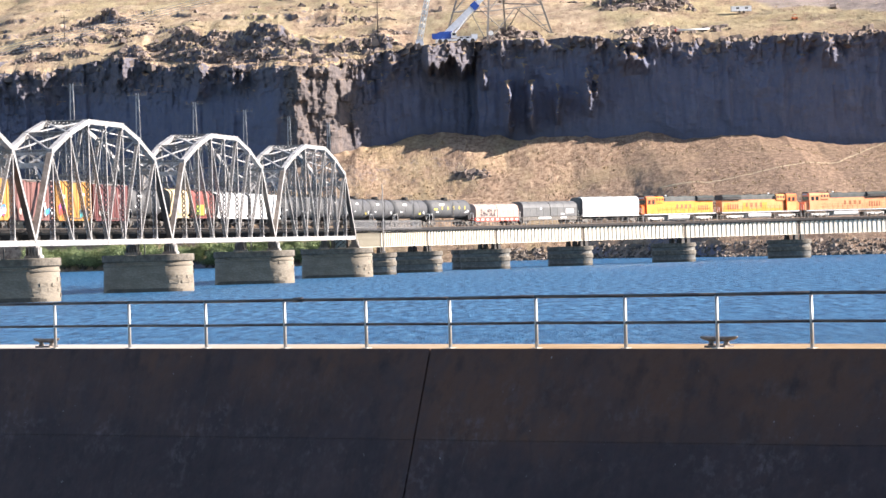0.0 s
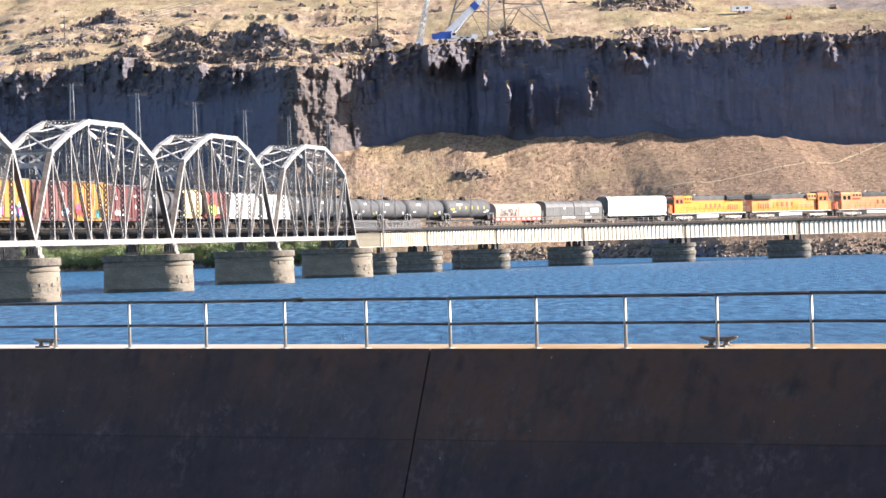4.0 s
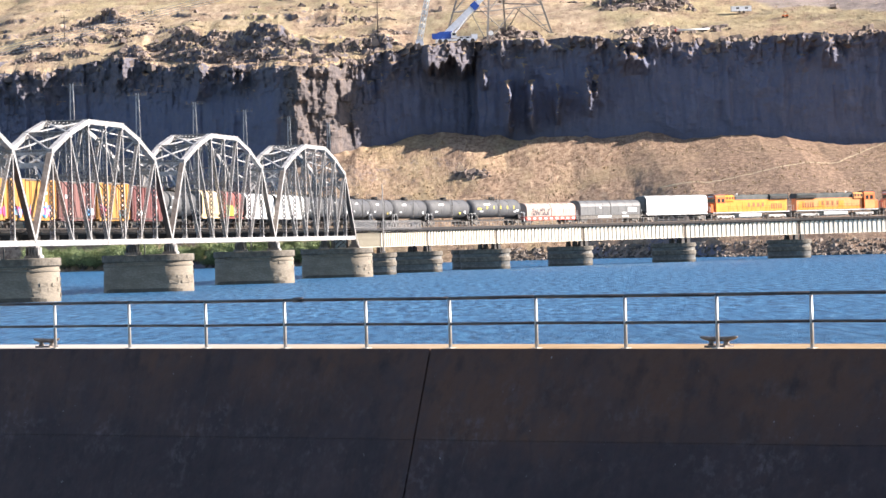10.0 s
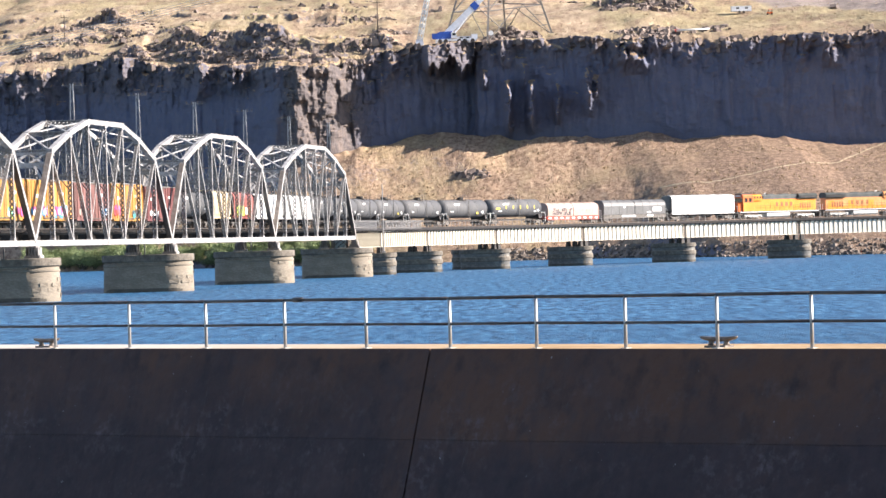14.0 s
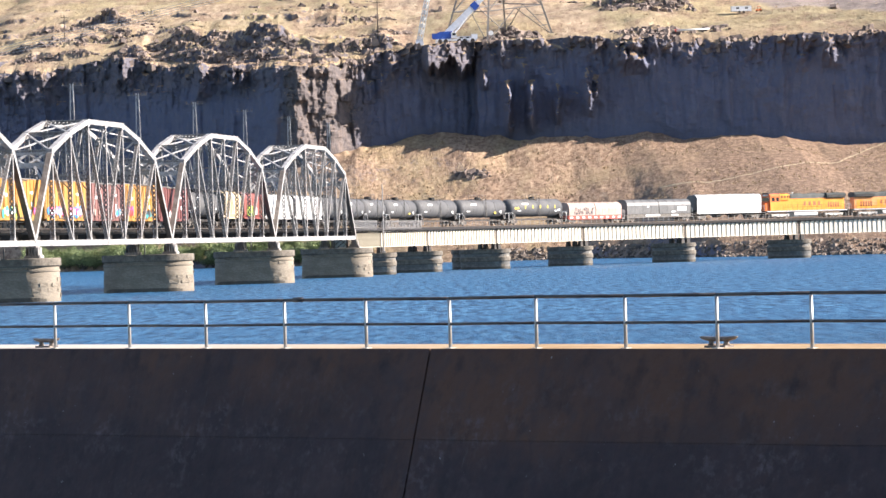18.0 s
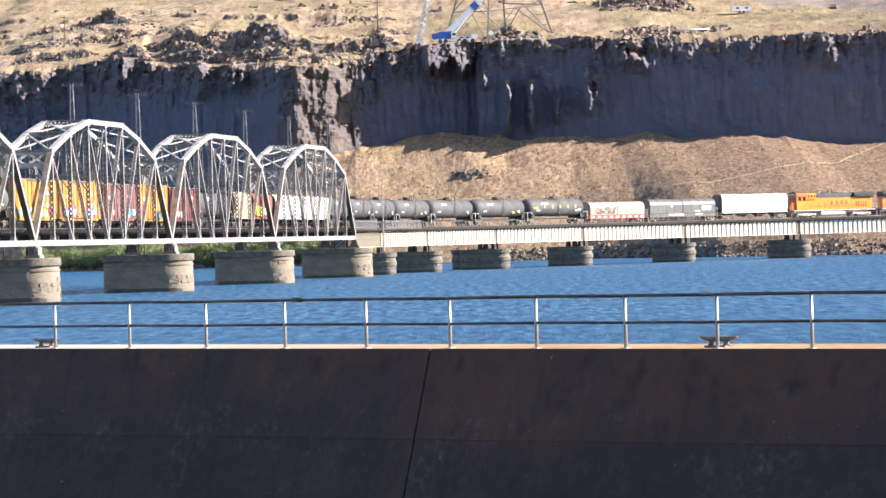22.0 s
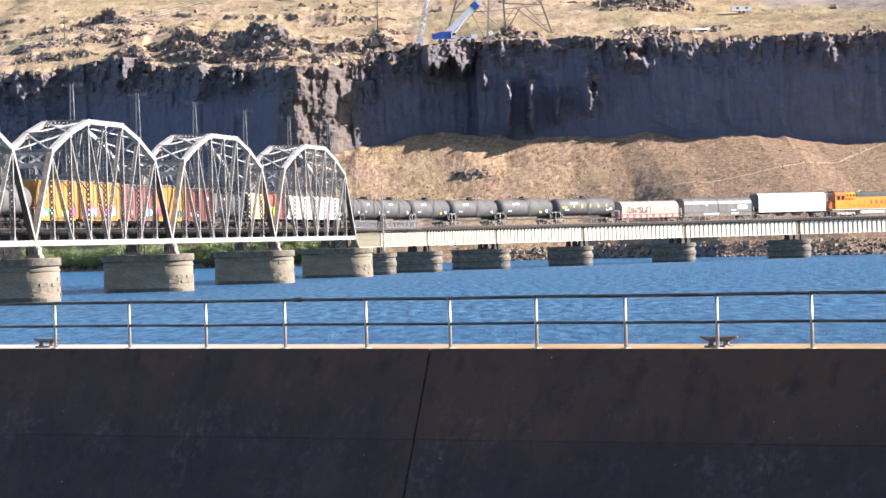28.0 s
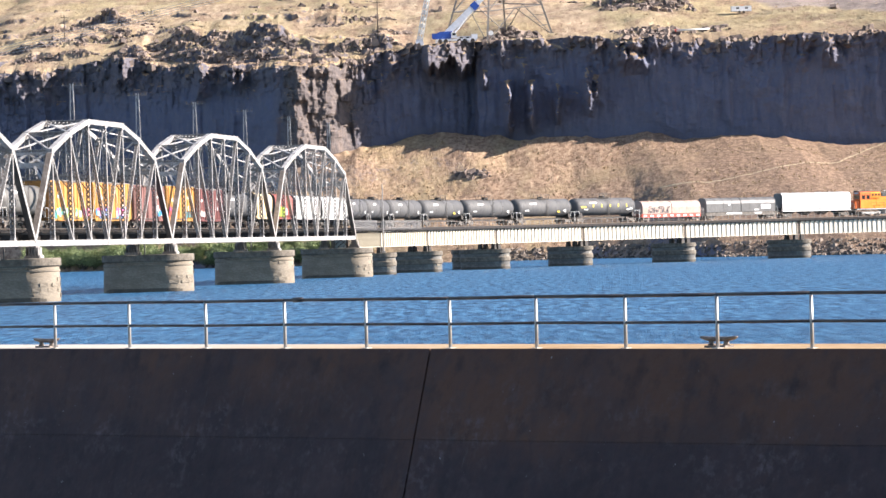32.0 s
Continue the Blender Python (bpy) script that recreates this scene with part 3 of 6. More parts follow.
def build_land():
    cols = np.concatenate([np.arange(-400, -172, 6.0), np.arange(-172, 142, 0.30), np.arange(142, 300, 6.0)])
    nx = len(cols)
    talus, face, top, far = 110, 170, 290, 24
    shore = along(cols, SHORE) + 8 * fbm(cols / 30, cols * 0, 5)
    cliff = along(cols, CLIFF)
    skirt = along(cols, FOOT)
    foot = skirt + 2.0 * fbm(cols / 9, cols * 0, 9)
    lip = along(cols, LIP) + 1.6 * fbm(cols / 8, cols * 0, 12) + 1.0 * np.abs(fbm(cols / 2.2, cols * 0, 14))
    rows = []
    X = cols
    blend = lambda v, k: np.convolve(np.pad(v, k, "edge"), np.ones(2 * k + 1) / (2 * k + 1), "valid")
    back = blend(cliff, 50)
    steep = np.interp(X, [-60, 0, 70], [0.15, 0.12, 0.10])
    # talus, from below the water to the cliff's foot
    for t in np.linspace(-0.06, 1, talus):
        y = shore + (back - 4 - shore) * t
        rise = (1 - steep) * t + steep * t ** 5 if t > 0 else t
        rim = max(0.0, (t - 0.86) / 0.14) ** 2
        z = (skirt * (1 - rim) + foot * rim) * rise if t > 0 else 60 * t + 0 * X
        g = max(0.0, min(1.0, t * 6)) * (1.0 if t < 0.95 else max(0.0, (1 - t) * 20))
        z = z + g * (1.0 * fbm(X / 30, y / 30, 21) + 0.28 * fbm(X / 5, y / 8, 31, 4) + 0.20 * fbm(X / 1.6, y / 2.4, 37, 3))
        z = z + 4.4 * math.exp(-((t - 0.85) / 0.13) ** 2) * np.clip((X + 38) / 12, 0, 1) * np.clip((20 - X) / 12, 0, 1)
        if t > 0:
            z = z + 0.9 * min(1, t * 14)
        rows.append((X, y, z))
    # cliff: upright ribs and broken columns
    for j in range(face):
        t = (j + 1) / face
        z = foot + (lip - foot) * t
        zz = z + 0 * X
        soft = min(1.0, t * 8)
        warp = 1.6 * fbm(zz / 9, X / 14, 3, 2)
        rib = 8.0 * (np.abs(fbm((X + warp) / 19, zz / 90, 41, 2)) - 0.2) + 4.6 * (np.abs(fbm((X + warp) / 6.5, zz / 40, 44, 2)) - 0.2)
        column = 1.5 * np.abs(fbm((X + 0.5 * warp) / 2.3, zz / 22, 47, 2)) + 0.8 * fbm(X / 1.1, zz / 6, 49, 2)
        wild = 0.7
        broken = 3.0 * wild * np.clip(fbm(X / 7, zz / 5.5, 51, 4), -0.1, 1)
        crown = 5.0 * np.clip((t - 0.66) / 0.34, 0, 1) * (fbm(X / 3.4, zz / 4.0, 53, 3) + 0.2)
        bold = sum(a * np.exp(-((X + 0.4 * warp - x0) / w) ** 2) * np.clip((t - t0) * 9, 0, 1) * np.clip((t1 - t) * 9 + 1, 0, 1) for x0, w, a, t0, t1 in BUTTRESS) * (0.78 + 0.9 * fbm(X / 1.5, zz / 2.6, 55, 3))
        # a broken mass under the edge that turns towards the sun
        turned = np.clip((X + 5.0) / 2.0, 0, 1) * (X < 11.8) * np.clip((t - 0.72 - 0.16 * fbm(X / 2.5, 0 * X, 56, 3)) * 14, 0, 1)
        bold = bold + (13.0 + 0.62 * (11.8 - X)) * turned
        calm = 0.42 + 0.25 * np.clip((-24 - X) / 6, 0, 1)
        mass = (4.5 - 2.7 * np.clip((X - 8) / 6, 0, 1)) * np.clip((t - 0.45) / 0.4, 0, 1) * np.clip(fbm(X / 8, zz / 13, 57, 3) - 0.02, 0, 1)
        pillar = 7.0 * np.clip(fbm(X / 5.5, zz / 45, 59, 2) - 0.30, 0, 1)
        reach = (rib * calm + column + broken + mass + pillar) * (1 - 0.6 * turned)
        rugged = np.clip(0.10 + np.clip((t - 0.60) / 0.25, 0, 1) * (1 - 0.45 * np.clip((X - 8) / 6, 0, 1)) + np.clip((X + 50) / 3, 0, 1) * np.clip((-17 - X) / 6, 0, 1) + 0.8 * np.clip((-118 - X) / 3, 0, 1) + np.clip((X + 4) / 2, 0, 1) * (X < 11.8) * np.clip((t - 0.6) * 8, 0, 1), 0, 1)
        for wide, high, bulge, seed in ((3.4, 7.0, 2.4, 165), (1.5, 2.8, 1.5, 167), (0.75, 1.3, 0.6, 169)):
            shift = X + 0.35 * wide * fbm(zz / high, X / 9, seed + 1, 2)
            cell = np.floor(shift / wide)
            reach = reach + rugged * bulge * (lattice(cell, np.floor(zz / high + 5 * lattice(cell, cell * 0, seed + 2)), seed) - 0.5)
        reach = reach + 0.2 * fbm(X / 0.9, zz / 1.1, 69, 2)
        y = cliff + (5.0 * t) - soft * (reach + bold) * min(1.0, 0.55 + t) + crown
        rows.append((X + soft * 0.5 * fbm(zz / 3.5, X / 3.5, 61, 2), y, z + soft * 0.5 * fbm(X / 2, zz / 2, 63, 2)))
    y0, z0 = rows[-1][1], rows[-1][2]
    ys, zs = np.convolve(np.pad(y0, 60, "edge"), np.ones(121) / 121, "valid"), blend(along(cols, LIP), 110) + 0.4
    # upland: broken tiers on one side, smoother pasture on the other
    tier = np.clip((-14 - X) / 18, 0, 1) * 0.78 + 0.22
    for j in range(top):
        d = 320 * ((j + 1) / top) ** 1.3
        keep = math.exp(-d / 5.0)
        y = (y0 * keep + ys * (1 - keep)) + d
        zl = z0 * keep + zs * (1 - keep)
        near = min(1, d / 12)
        base = 0.165 * d + 6.0 * fbm(X / 75, y / 50, 71, 3) * min(1, d / 30) + 1.3 * fbm(X / 16, y / 9, 75, 3) * near
        step = 4.8
        lift = 6.5 * fbm(X / 34, y / 48, 79, 4)
        q = (base + lift + 0.9 * fbm(X / 6, y / 6, 80, 3)) / step
        fl = np.floor(q)
        fr = q - fl
        shaped = (fl + np.clip((fr - 0.74) / 0.06, 0, 1) * 0.85 + fr * 0.15) * step - lift
        mask = np.clip(fbm(X / 38, y / 26, 83, 3) * 4.0 + 0.2, 0, 1) * tier * 0.4
        crag = mask * np.clip(1 - np.abs(fr - 0.75) * 5, 0, 1) * (1.5 * fbm(X / 2.6, y / 2.6, 87, 3))
        crag = crag + mask * np.clip(1 - np.abs(fr - 0.70) * 4, 0, 1) * 1.3 * (lattice(np.floor(X / 1.7), np.floor(y / 2.0), 189) - 0.4)
        z = zl + (base * (1 - mask) + shaped * mask) + crag + ledge_lift(X, d) + 0.30 * fbm(X / 4.5, y / 2.2, 91, 3) * near
        rows.append((X, y, z))
    y1, z1 = rows[-1][1], rows[-1][2]
    for j in range(far):
        d = 2200 * ((j + 1) / far) ** 2
        rows.append((X * (1 + d / 600), y1 + d, z1 + 0.155 * d + 18 * fbm(X / 140, (y1 + d) / 160, 95, 3) * min(1, d / 60)))
    P = np.stack([np.stack([r[0] + 0 * X, r[1] + 0 * X, r[2] + 0 * X], -1) for r in rows]).astype(np.float32)
    nr = len(rows)
    me = bpy.data.meshes.new("hillside")
    me.vertices.add(nr * nx)
    me.vertices.foreach_set("co", P.reshape(-1))
    a = np.arange((nr - 1) * nx).reshape(nr - 1, nx)[:, :-1].reshape(-1)
    q = np.stack([a, a + 1, a + nx + 1, a + nx], -1).astype(np.int32)
    me.loops.add(q.size)
    me.loops.foreach_set("vertex_index", q.reshape(-1))
    me.polygons.add(len(q))
    me.polygons.foreach_set("loop_start", np.arange(0, q.size, 4, dtype=np.int32))
    me.update(calc_edges=True)
    me.validate()
    me.materials.append(M_LAND)
    ob = tagged(new("ground_hillside", me), "dry grass slope under a dark basalt cliff with rocky upland", "hillside", kind="structure")
    return P


LAND = build_land()


# river: one sheet up to the far shore
w = Shape()
w.v = [(-1500, 126.5, 0), (-48.0, 126.5, 0), (58.5, 18.0, 0), (1500, 18.0, 0), (1500, 1300, 0), (-1500, 1300, 0)]   # along the lock wall
w.f = [(0, 1, 2, 3, 4, 5)]
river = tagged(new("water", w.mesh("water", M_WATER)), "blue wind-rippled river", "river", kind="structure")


def blocks(name, label, category, material, places, seed):
    """Many angular broken blocks in one mesh, sunk in the ground: (x, y, z, size) each."""
    r = np.random.RandomState(seed)
    V, Fc, k = [], [], 0
    for x, y, z, s in places:
        m = Matrix.Rotation(r.uniform(0, 6.28), 3, "Z") @ Matrix.Rotation(r.uniform(-0.5, 0.5), 3, "X") @ Matrix.Rotation(r.uniform(-0.4, 0.4), 3, "Y")
        size = (s * r.uniform(0.7, 1.5), s * r.uniform(0.6, 1.1), s * r.uniform(0.6, 1.25))
        for dz in (-1, 1):
            for dx, dy in ((-1, -1), (1, -1), (1, 1), (-1, 1)):
                q = r.uniform(0.45, 1.0) if dz > 0 else r.uniform(0.9, 1.25)
                p = m @ Vector((dx * q * size[0], dy * q * size[1], dz * size[2] * r.uniform(0.6, 1.1)))
                V.append((x + p.x, y + p.y, z + p.z))
        Fc += [tuple(k + i for i in q) for q in ((0, 3, 2, 1), (4, 5, 6), (4, 6, 7), (0, 1, 5, 4), (1, 2, 6, 5), (2, 3, 7, 6), (3, 0, 4, 7))]
        k += 8
    me = bpy.data.meshes.new(name)
    me.from_pydata(V, [], Fc)
    me.materials.append(material)
    return tagged(new(name, me), label, category, kind="stuff")


def tufted(name, label, category, material, places, seed):
    """Bunch grass and low brush: a fan of leaning blades each."""
    r = np.random.RandomState(seed)
    V, Fc = [], []
    for x, y, z, s in places:
        for j in range(6):
            a = r.uniform(0, 6.28)
            w, h, lean = s * r.uniform(0.16, 0.4), s * r.uniform(0.7, 1.5), s * r.uniform(0.3, 1.0)
            ca, sa = math.cos(a), math.sin(a)
            bx, by = x + ca * s * 0.3, y + sa * s * 0.3
            k = len(V)
            V += [(bx - sa * w, by + ca * w, z - 0.1), (bx + sa * w, by - ca * w, z - 0.1), (bx + ca * lean, by + sa * lean, z + h)]
            Fc.append((k, k + 1, k + 2))
    me = bpy.data.meshes.new(name)
    me.from_pydata(V, [], Fc)
    me.materials.append(material)
    return tagged(new(name, me), label, category, kind="stuff")


def scatter_all():
    r = np.random.RandomState(8)
    nx = LAND.shape[1]
    first = 110 + 170
    vis = np.where((LAND[0, :, 0] > -170) & (LAND[0, :, 0] < 140))[0]
    # crags of the upland, in bands
    rocks = []
    for _ in range(14000):
        c = vis[r.randint(len(vis))]
        k = first + int(260 * r.uniform() ** 1.5)
        x, y, z = LAND[k, c]
        d = y - LAND[first, c, 1]
        side = 1.0 if x < -18 else (0.35 if x > 40 else 0.22)
        band = float(fbm(np.array([x / 45.0]), np.array([(d + 0.12 * x) / 11.0]), 301, 3)[0])
        climb = (LAND[k + 1, c, 2] - LAND[k - 1, c, 2]) / max(0.2, LAND[k + 1, c, 1] - LAND[k - 1, c, 1])
        clump = float(fbm(np.array([x / 5.0]), np.array([y / 6.0]), 311, 2)[0])
        if (climb > 0.7 and r.uniform() < 0.45) or clump > 0.05 and band > 0.34 + (1 - side) * 0.12:
            s = 0.25 + 0.85 * r.uniform() ** 2.2
            rocks.append((x, y, z + 0.1 * s, s))
        if len(rocks) > 4200:
            break
    for i, (x0, x1, d0, d1, h) in enumerate(LEDGES):
        for x in r.uniform(x0, x1, int((x1 - x0) * 6)):
            c = int(np.argmin(np.abs(LAND[0, :, 0] - x)))
            d = float(ledge_line(i, np.array([x]))[0]) + r.uniform(-1.6, 2.6)
            col = LAND[first:first + 270, c]
            q = col[int(np.argmin(np.abs(col[:, 1] - col[0, 1] - d)))]
            s = (0.25 + 0.75 * r.uniform() ** 1.8) * min(1.2, 0.4 + h / 6)
            rocks.append((q[0], q[1], q[2] - 0.1 * s, s))
    for _ in range(220):
        c = vis[r.randint(len(vis))]
        k = first + r.randint(-14, 6)
        x, y, z = LAND[k, c]
        rocks.append((x, y, z - 0.2, 0.3 + 0.9 * r.uniform() ** 2))
    for x0, x1, d0, d1, many in ((16, 33, 6, 14, 130), (54, 82, 66, 84, 240), (84, 92, 20, 40, 24), (54, 80, 10, 18, 90), (58, 74, 1, 8, 90), (-44, -16, 4, 16, 70)):
        for _ in range(many):
            c = int(np.argmin(np.abs(LAND[0, :, 0] - r.uniform(x0, x1))))
            col = LAND[first:first + 200, c]
            q = col[int(np.argmin(np.abs(col[:, 1] - col[0, 1] - r.uniform(d0, d1))))]
            rocks.append((q[0], q[1], q[2], 0.3 + 0.9 * r.uniform() ** 1.8))
    for _ in range(34):
        x = r.uniform(4, 15)
        c = int(np.argmin(np.abs(LAND[0, :, 0] - x)))
        k = 20 + int(np.argmin(np.abs(LAND[20:105, c, 2] - 26.0 - r.uniform(-1.2, 1.2))))
        q = LAND[k, c]
        rocks.append((q[0], q[1], q[2], 0.4 + 0.9 * r.uniform() ** 2))
    blocks("basalt_crags", "brown broken basalt crags on the upland", "rocks", M_CRAG, rocks, 3)
    # riprap at the water
    stones = []
    for _ in range(5200):
        c = vis[r.randint(len(vis))]
        if LAND[0, c, 0] < 8:
            continue
        k = 5 + int(10 * r.uniform() ** 1.3)
        x, y, z = LAND[k, c]
        stones.append((x, y + r.uniform(-1.5, 1.5), max(z, 0.1), 0.2 + 0.45 * r.uniform() ** 2))
    blocks("riprap", "grey brown riprap stones along the shore", "rocks", M_ROCK, stones, 5)
    # sagebrush and bunch grass on the slope
    tufts = []
    for _ in range(20000):
        c = vis[r.randint(len(vis))]
        k = 12 + int(96 * r.uniform())
        x, y, z = LAND[k, c]
        if float(smooth_noise(np.array([x / 9.0]), np.array([y / 14.0]), 77)[0]) > -0.12:
            tufts.append((x + r.uniform(-.2, .2), y + r.uniform(-.5, .5), z + 0.05, 0.14 + 0.42 * r.uniform() ** 4))
    for _ in range(2500):
        c = vis[r.randint(len(vis))]
        k = first + int(200 * r.uniform() ** 1.2)
        x, y, z = LAND[k, c]
        tufts.append((x, y, z + 0.05, 0.15 + 0.35 * r.uniform() ** 3))
    tufted("sagebrush", "dry brown sagebrush and bunch grass", "shrubs", M_SAGE, tufts, 6)


M_CRAG = mat("brown_basalt_crag", [(0.085, 0.066, 0.058), (0.165, 0.126, 0.106), (0.28, 0.215, 0.172)], 0.5, 0.9, bump=0.2, bump_scale=1.5, island=0.4)
scatter_all()


def build_willow(seed):
    """A low bush: several stems and a crown of separate leaves."""
    r = random.Random(seed)
    t = thing("willow_bush", "green leafy willow bush on the far bank", "bush", group="bank willows")
    tips = []
    for i in range(7):
        a = i * 0.9 + r.uniform(-0.3, 0.3)
        p = Vector((0.2 * math.cos(a), 0.2 * math.sin(a), 0))
        q = Vector((r.uniform(0.8, 2.2) * math.cos(a), r.uniform(0.8, 2.0) * math.sin(a), r.uniform(1.6, 3.6)))
        m = p.lerp(q, 0.5) + Vector((0, 0, 0.4))
        part("stem", Shape().tube(p, m, 0.09, 5, 0.06).tube(m, q, 0.06, 5, 0.02), M_BARK, t)
        tips += [m, q, q.lerp(m, 0.5)]
    s = Shape()
    for i in range(1500):
        c = r.choice(tips)
        p = c + Vector((r.gauss(0, 0.5), r.gauss(0, 0.5), r.gauss(0, 0.42)))
        p.z = max(0.1, p.z)
        a = Vector((r.gauss(0, 1), r.gauss(0, 1), r.gauss(0, 1))).normalized()
        b = a.orthogonal().normalized()
        k = len(s.v)
        L, W = r.uniform(0.10, 0.20), r.uniform(0.05, 0.09)
        s.v += [tuple(p - a * L), tuple(p + b * W), tuple(p + a * L), tuple(p - b * W)]
        s.f.append((k, k + 1, k + 2, k + 3))
    part("crown", s, M_LEAF, t)
    return t


bushes = [build_willow(k) for k in range(3)]
r = random.Random(12)
for i in range(150):
    x = r.uniform(-129, -22)
    c = int(np.argmin(np.abs(LAND[0, :, 0] - x)))
    k = r.choice((7, 8, 9, 10, 11, 12, 14, 16, 19))
    q = LAND[k, c]
    m = pose(float(q[0]), float(q[1]), float(q[2]) - 0.15, 0, 0, r.uniform(0, 360)) @ Matrix.Diagonal((*[r.uniform(0.85, 1.4)] * 3, 1))
    if i < 3:
        bushes[i].matrix_basis = m
    else:
        copy_thing(bushes[i % 3], m)


# worn trail that climbs across the slope
def build_trail():
    line = [(142, 1100), (126, 1066), (115, 1040), (100, 1022), (91, 1014), (82.6, 1011), (74.6, 1013), (66.8, 1020), (59.3, 1029.4), (51.8, 1040.6), (36, 1057)]
    s = Shape()
    n = 120
    for i in range(n + 1):
        x = 138 - 76 * i / n
        y = float(np.interp(-x, [-p[0] for p in line], [p[1] for p in line]))
        c = int(np.argmin(np.abs(LAND[0, :, 0] - x)))
        col = LAND[8:110, c]
        for off in (-0.75, 0.75):
            z = float(np.interp(y + off, col[:, 1], col[:, 2]))
            s.v.append((x, y + off, z + 0.09))
        if i:
            k = 2 * i
            s.f.append((k - 2, k, k + 1, k - 1))
    tagged(new("trail", s.mesh("trail", M_TRAIL)), "pale worn trail across the dry slope", "trail", kind="structure")


M_TRAIL = mat("pale_trail_dust", [(0.40, 0.32, 0.20), (0.54, 0.44, 0.29)], 0.5, 0.95)
build_trail()

# ---- lock wall with its railing, in front of the river ----
POST0, POST9 = Vector((-9.35, 86.7, 0)), Vector((7.08, 69.9, 0))
WALL_DIR = (POST9 - POST0).normalized()
WALL_OUT = Vector((-WALL_DIR.y, WALL_DIR.x, 0)) * -1      # towards the viewer
WALL_Z = 3.21
STEP = (POST9 - POST0).length / 9
WALL = Matrix((( WALL_DIR.x, -WALL_OUT.x, 0, POST0.x), (WALL_DIR.y, -WALL_OUT.y, 0, POST0.y), (0, 0, 1, WALL_Z), (0, 0, 0, 1)))


def build_wall():
    # local: x along the wall, y towards the river, z up from the top
    top = thing("wall_lock", "battered dark concrete lock wall with a sunlit top", "wall", WALL, kind="structure")
    joint = 13.05
    gap, block = 0.05, 17.0
    for k in range(-4, 5):
        a, b = joint + k * block + gap / 2, joint + (k + 1) * block - gap / 2
        lifts = [(-0.0, -2.02), (-2.0215, -4.2), (-4.2015, -7.5)]
        for i, (z1, z0) in enumerate(lifts):
            f1, f0 = -0.15 + 0.297 * z1, -0.15 + 0.297 * z0
            c = 0.006
            ends = []
            for x in (a, b):
                fall = 0.0085 * x                     # the lifts run slightly out of level
                t1, t0 = (z1 + (fall if i else 0)), z0 + fall
                g1, g0 = -0.15 + 0.297 * t1, -0.15 + 0.297 * t0
                ends.append([(x, 2.3, t1), (x, 2.3, t0), (x, g0 + c, t0), (x, g0, t0 + c), (x, g1, t1 - c), (x, g1 + c, t1)])
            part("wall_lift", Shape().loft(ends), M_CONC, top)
        part("wall_coping", Shape().box(((a + b) / 2, 1.07, 0.003), (b - a, 2.36, 0.006)), M_TOP, top, "dusty top surface painted in its sunlit colour")
    # core that closes the joints
    core = Shape().prism([(2.1, -0.25), (2.1, -7.4), (-2.2, -7.4), (0.05, -0.25)], joint - 4 * block, joint + 5 * block, "x")
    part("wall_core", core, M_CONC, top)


build_wall()


def POSTS(i):
    """Where post i stands along the wall: the bays widen a little towards the bend."""
    return STEP * (i + POST_WIDEN * i * (i - 9) / 9)


POST_WIDEN = -0.079
def build_railing():
    rail = thing("railing", "galvanised two-rail pipe railing along the wall top", "railing", WALL)
    first, last = -6, 16
    place = lambda i: POSTS(i)
    p = Shape().tube((0, 0, 0), (0, 0, 1.05), 0.037, 12)
    p.box((0, 0, 0.008), (0.16, 0.16, 0.016))
    me = p.mesh("post", M_PIPE, False)
    me.polygons.foreach_set("use_smooth", [len(f.vertices) == 4 and abs(f.normal.z) < 0.1 and f.area > 0.01 for f in me.polygons])
    for i in range(first, last):
        again("post", me, rail, Matrix.Translation((place(i), 0, 0.006)))
    for name, z, r in (("top_rail", 1.075, 0.036), ("mid_rail", 0.53, 0.031)):
        for i in range(first, last - 1):
            s = Shape().tube((place(i), 0, z + 0.006 * math.sin(i * 2.3)), (place(i + 1), 0, z + 0.006 * math.sin((i + 1) * 2.3)), r, 12)
            part(name, s, M_PIPE_D, rail, "dark weathered pipe", True)
    part("splice", Shape().tube((place(3.12), 0, 1.085), (place(3.23), 0, 1.085), 0.055, 10), M_PIPE_D, rail, "bolted sleeve on the top rail", True)


M_PIPE_D = mat("weathered_dark_pipe", [(0.035, 0.032, 0.032), (0.07, 0.062, 0.06), (0.13, 0.105, 0.09)], 4, 0.5, 0.4, bump=0.002)
build_railing()


def build_cleat(x, y):
    m = WALL @ Matrix.Translation((x, y, 0.006)) @ Matrix.Diagonal((1.32, 1.2, 1.05, 1))
    c = thing("mooring_cleat", "weathered cast iron mooring cleat on the wall top", "cleat", m, group="mooring cleats")
    base = Shape().box((0, 0, 0.02), (0.42, 0.22, 0.04))
    part("base", base, M_IRON, c)
    for dx in (-0.15, 0.15):
        leg = Shape().loft([[(dx + r * math.cos(t), r * 0.8 * math.sin(t), z) for t in [i * math.pi / 5 for i in range(10)]] for z, r in ((0.03, 0.075), (0.08, 0.045), (0.14, 0.055))])
        part("leg", leg, M_IRON, c, smooth=True)
    ring = lambda x, r, z: [(x, r * math.cos(t), z + r * 0.75 * math.sin(t)) for t in [i * math.pi / 5 for i in range(10)]]
    horn = Shape().loft([ring(x, r, z) for x, r, z in ((-0.37, 0.02, 0.20), (-0.32, 0.045, 0.185), (-0.2, 0.06, 0.165), (0, 0.065, 0.16), (0.2, 0.06, 0.165), (0.32, 0.045, 0.185), (0.37, 0.02, 0.20))])
    part("horn", horn, M_IRON, c, smooth=True)


build_cleat(POSTS(8.0) - 0.36, 0.45)
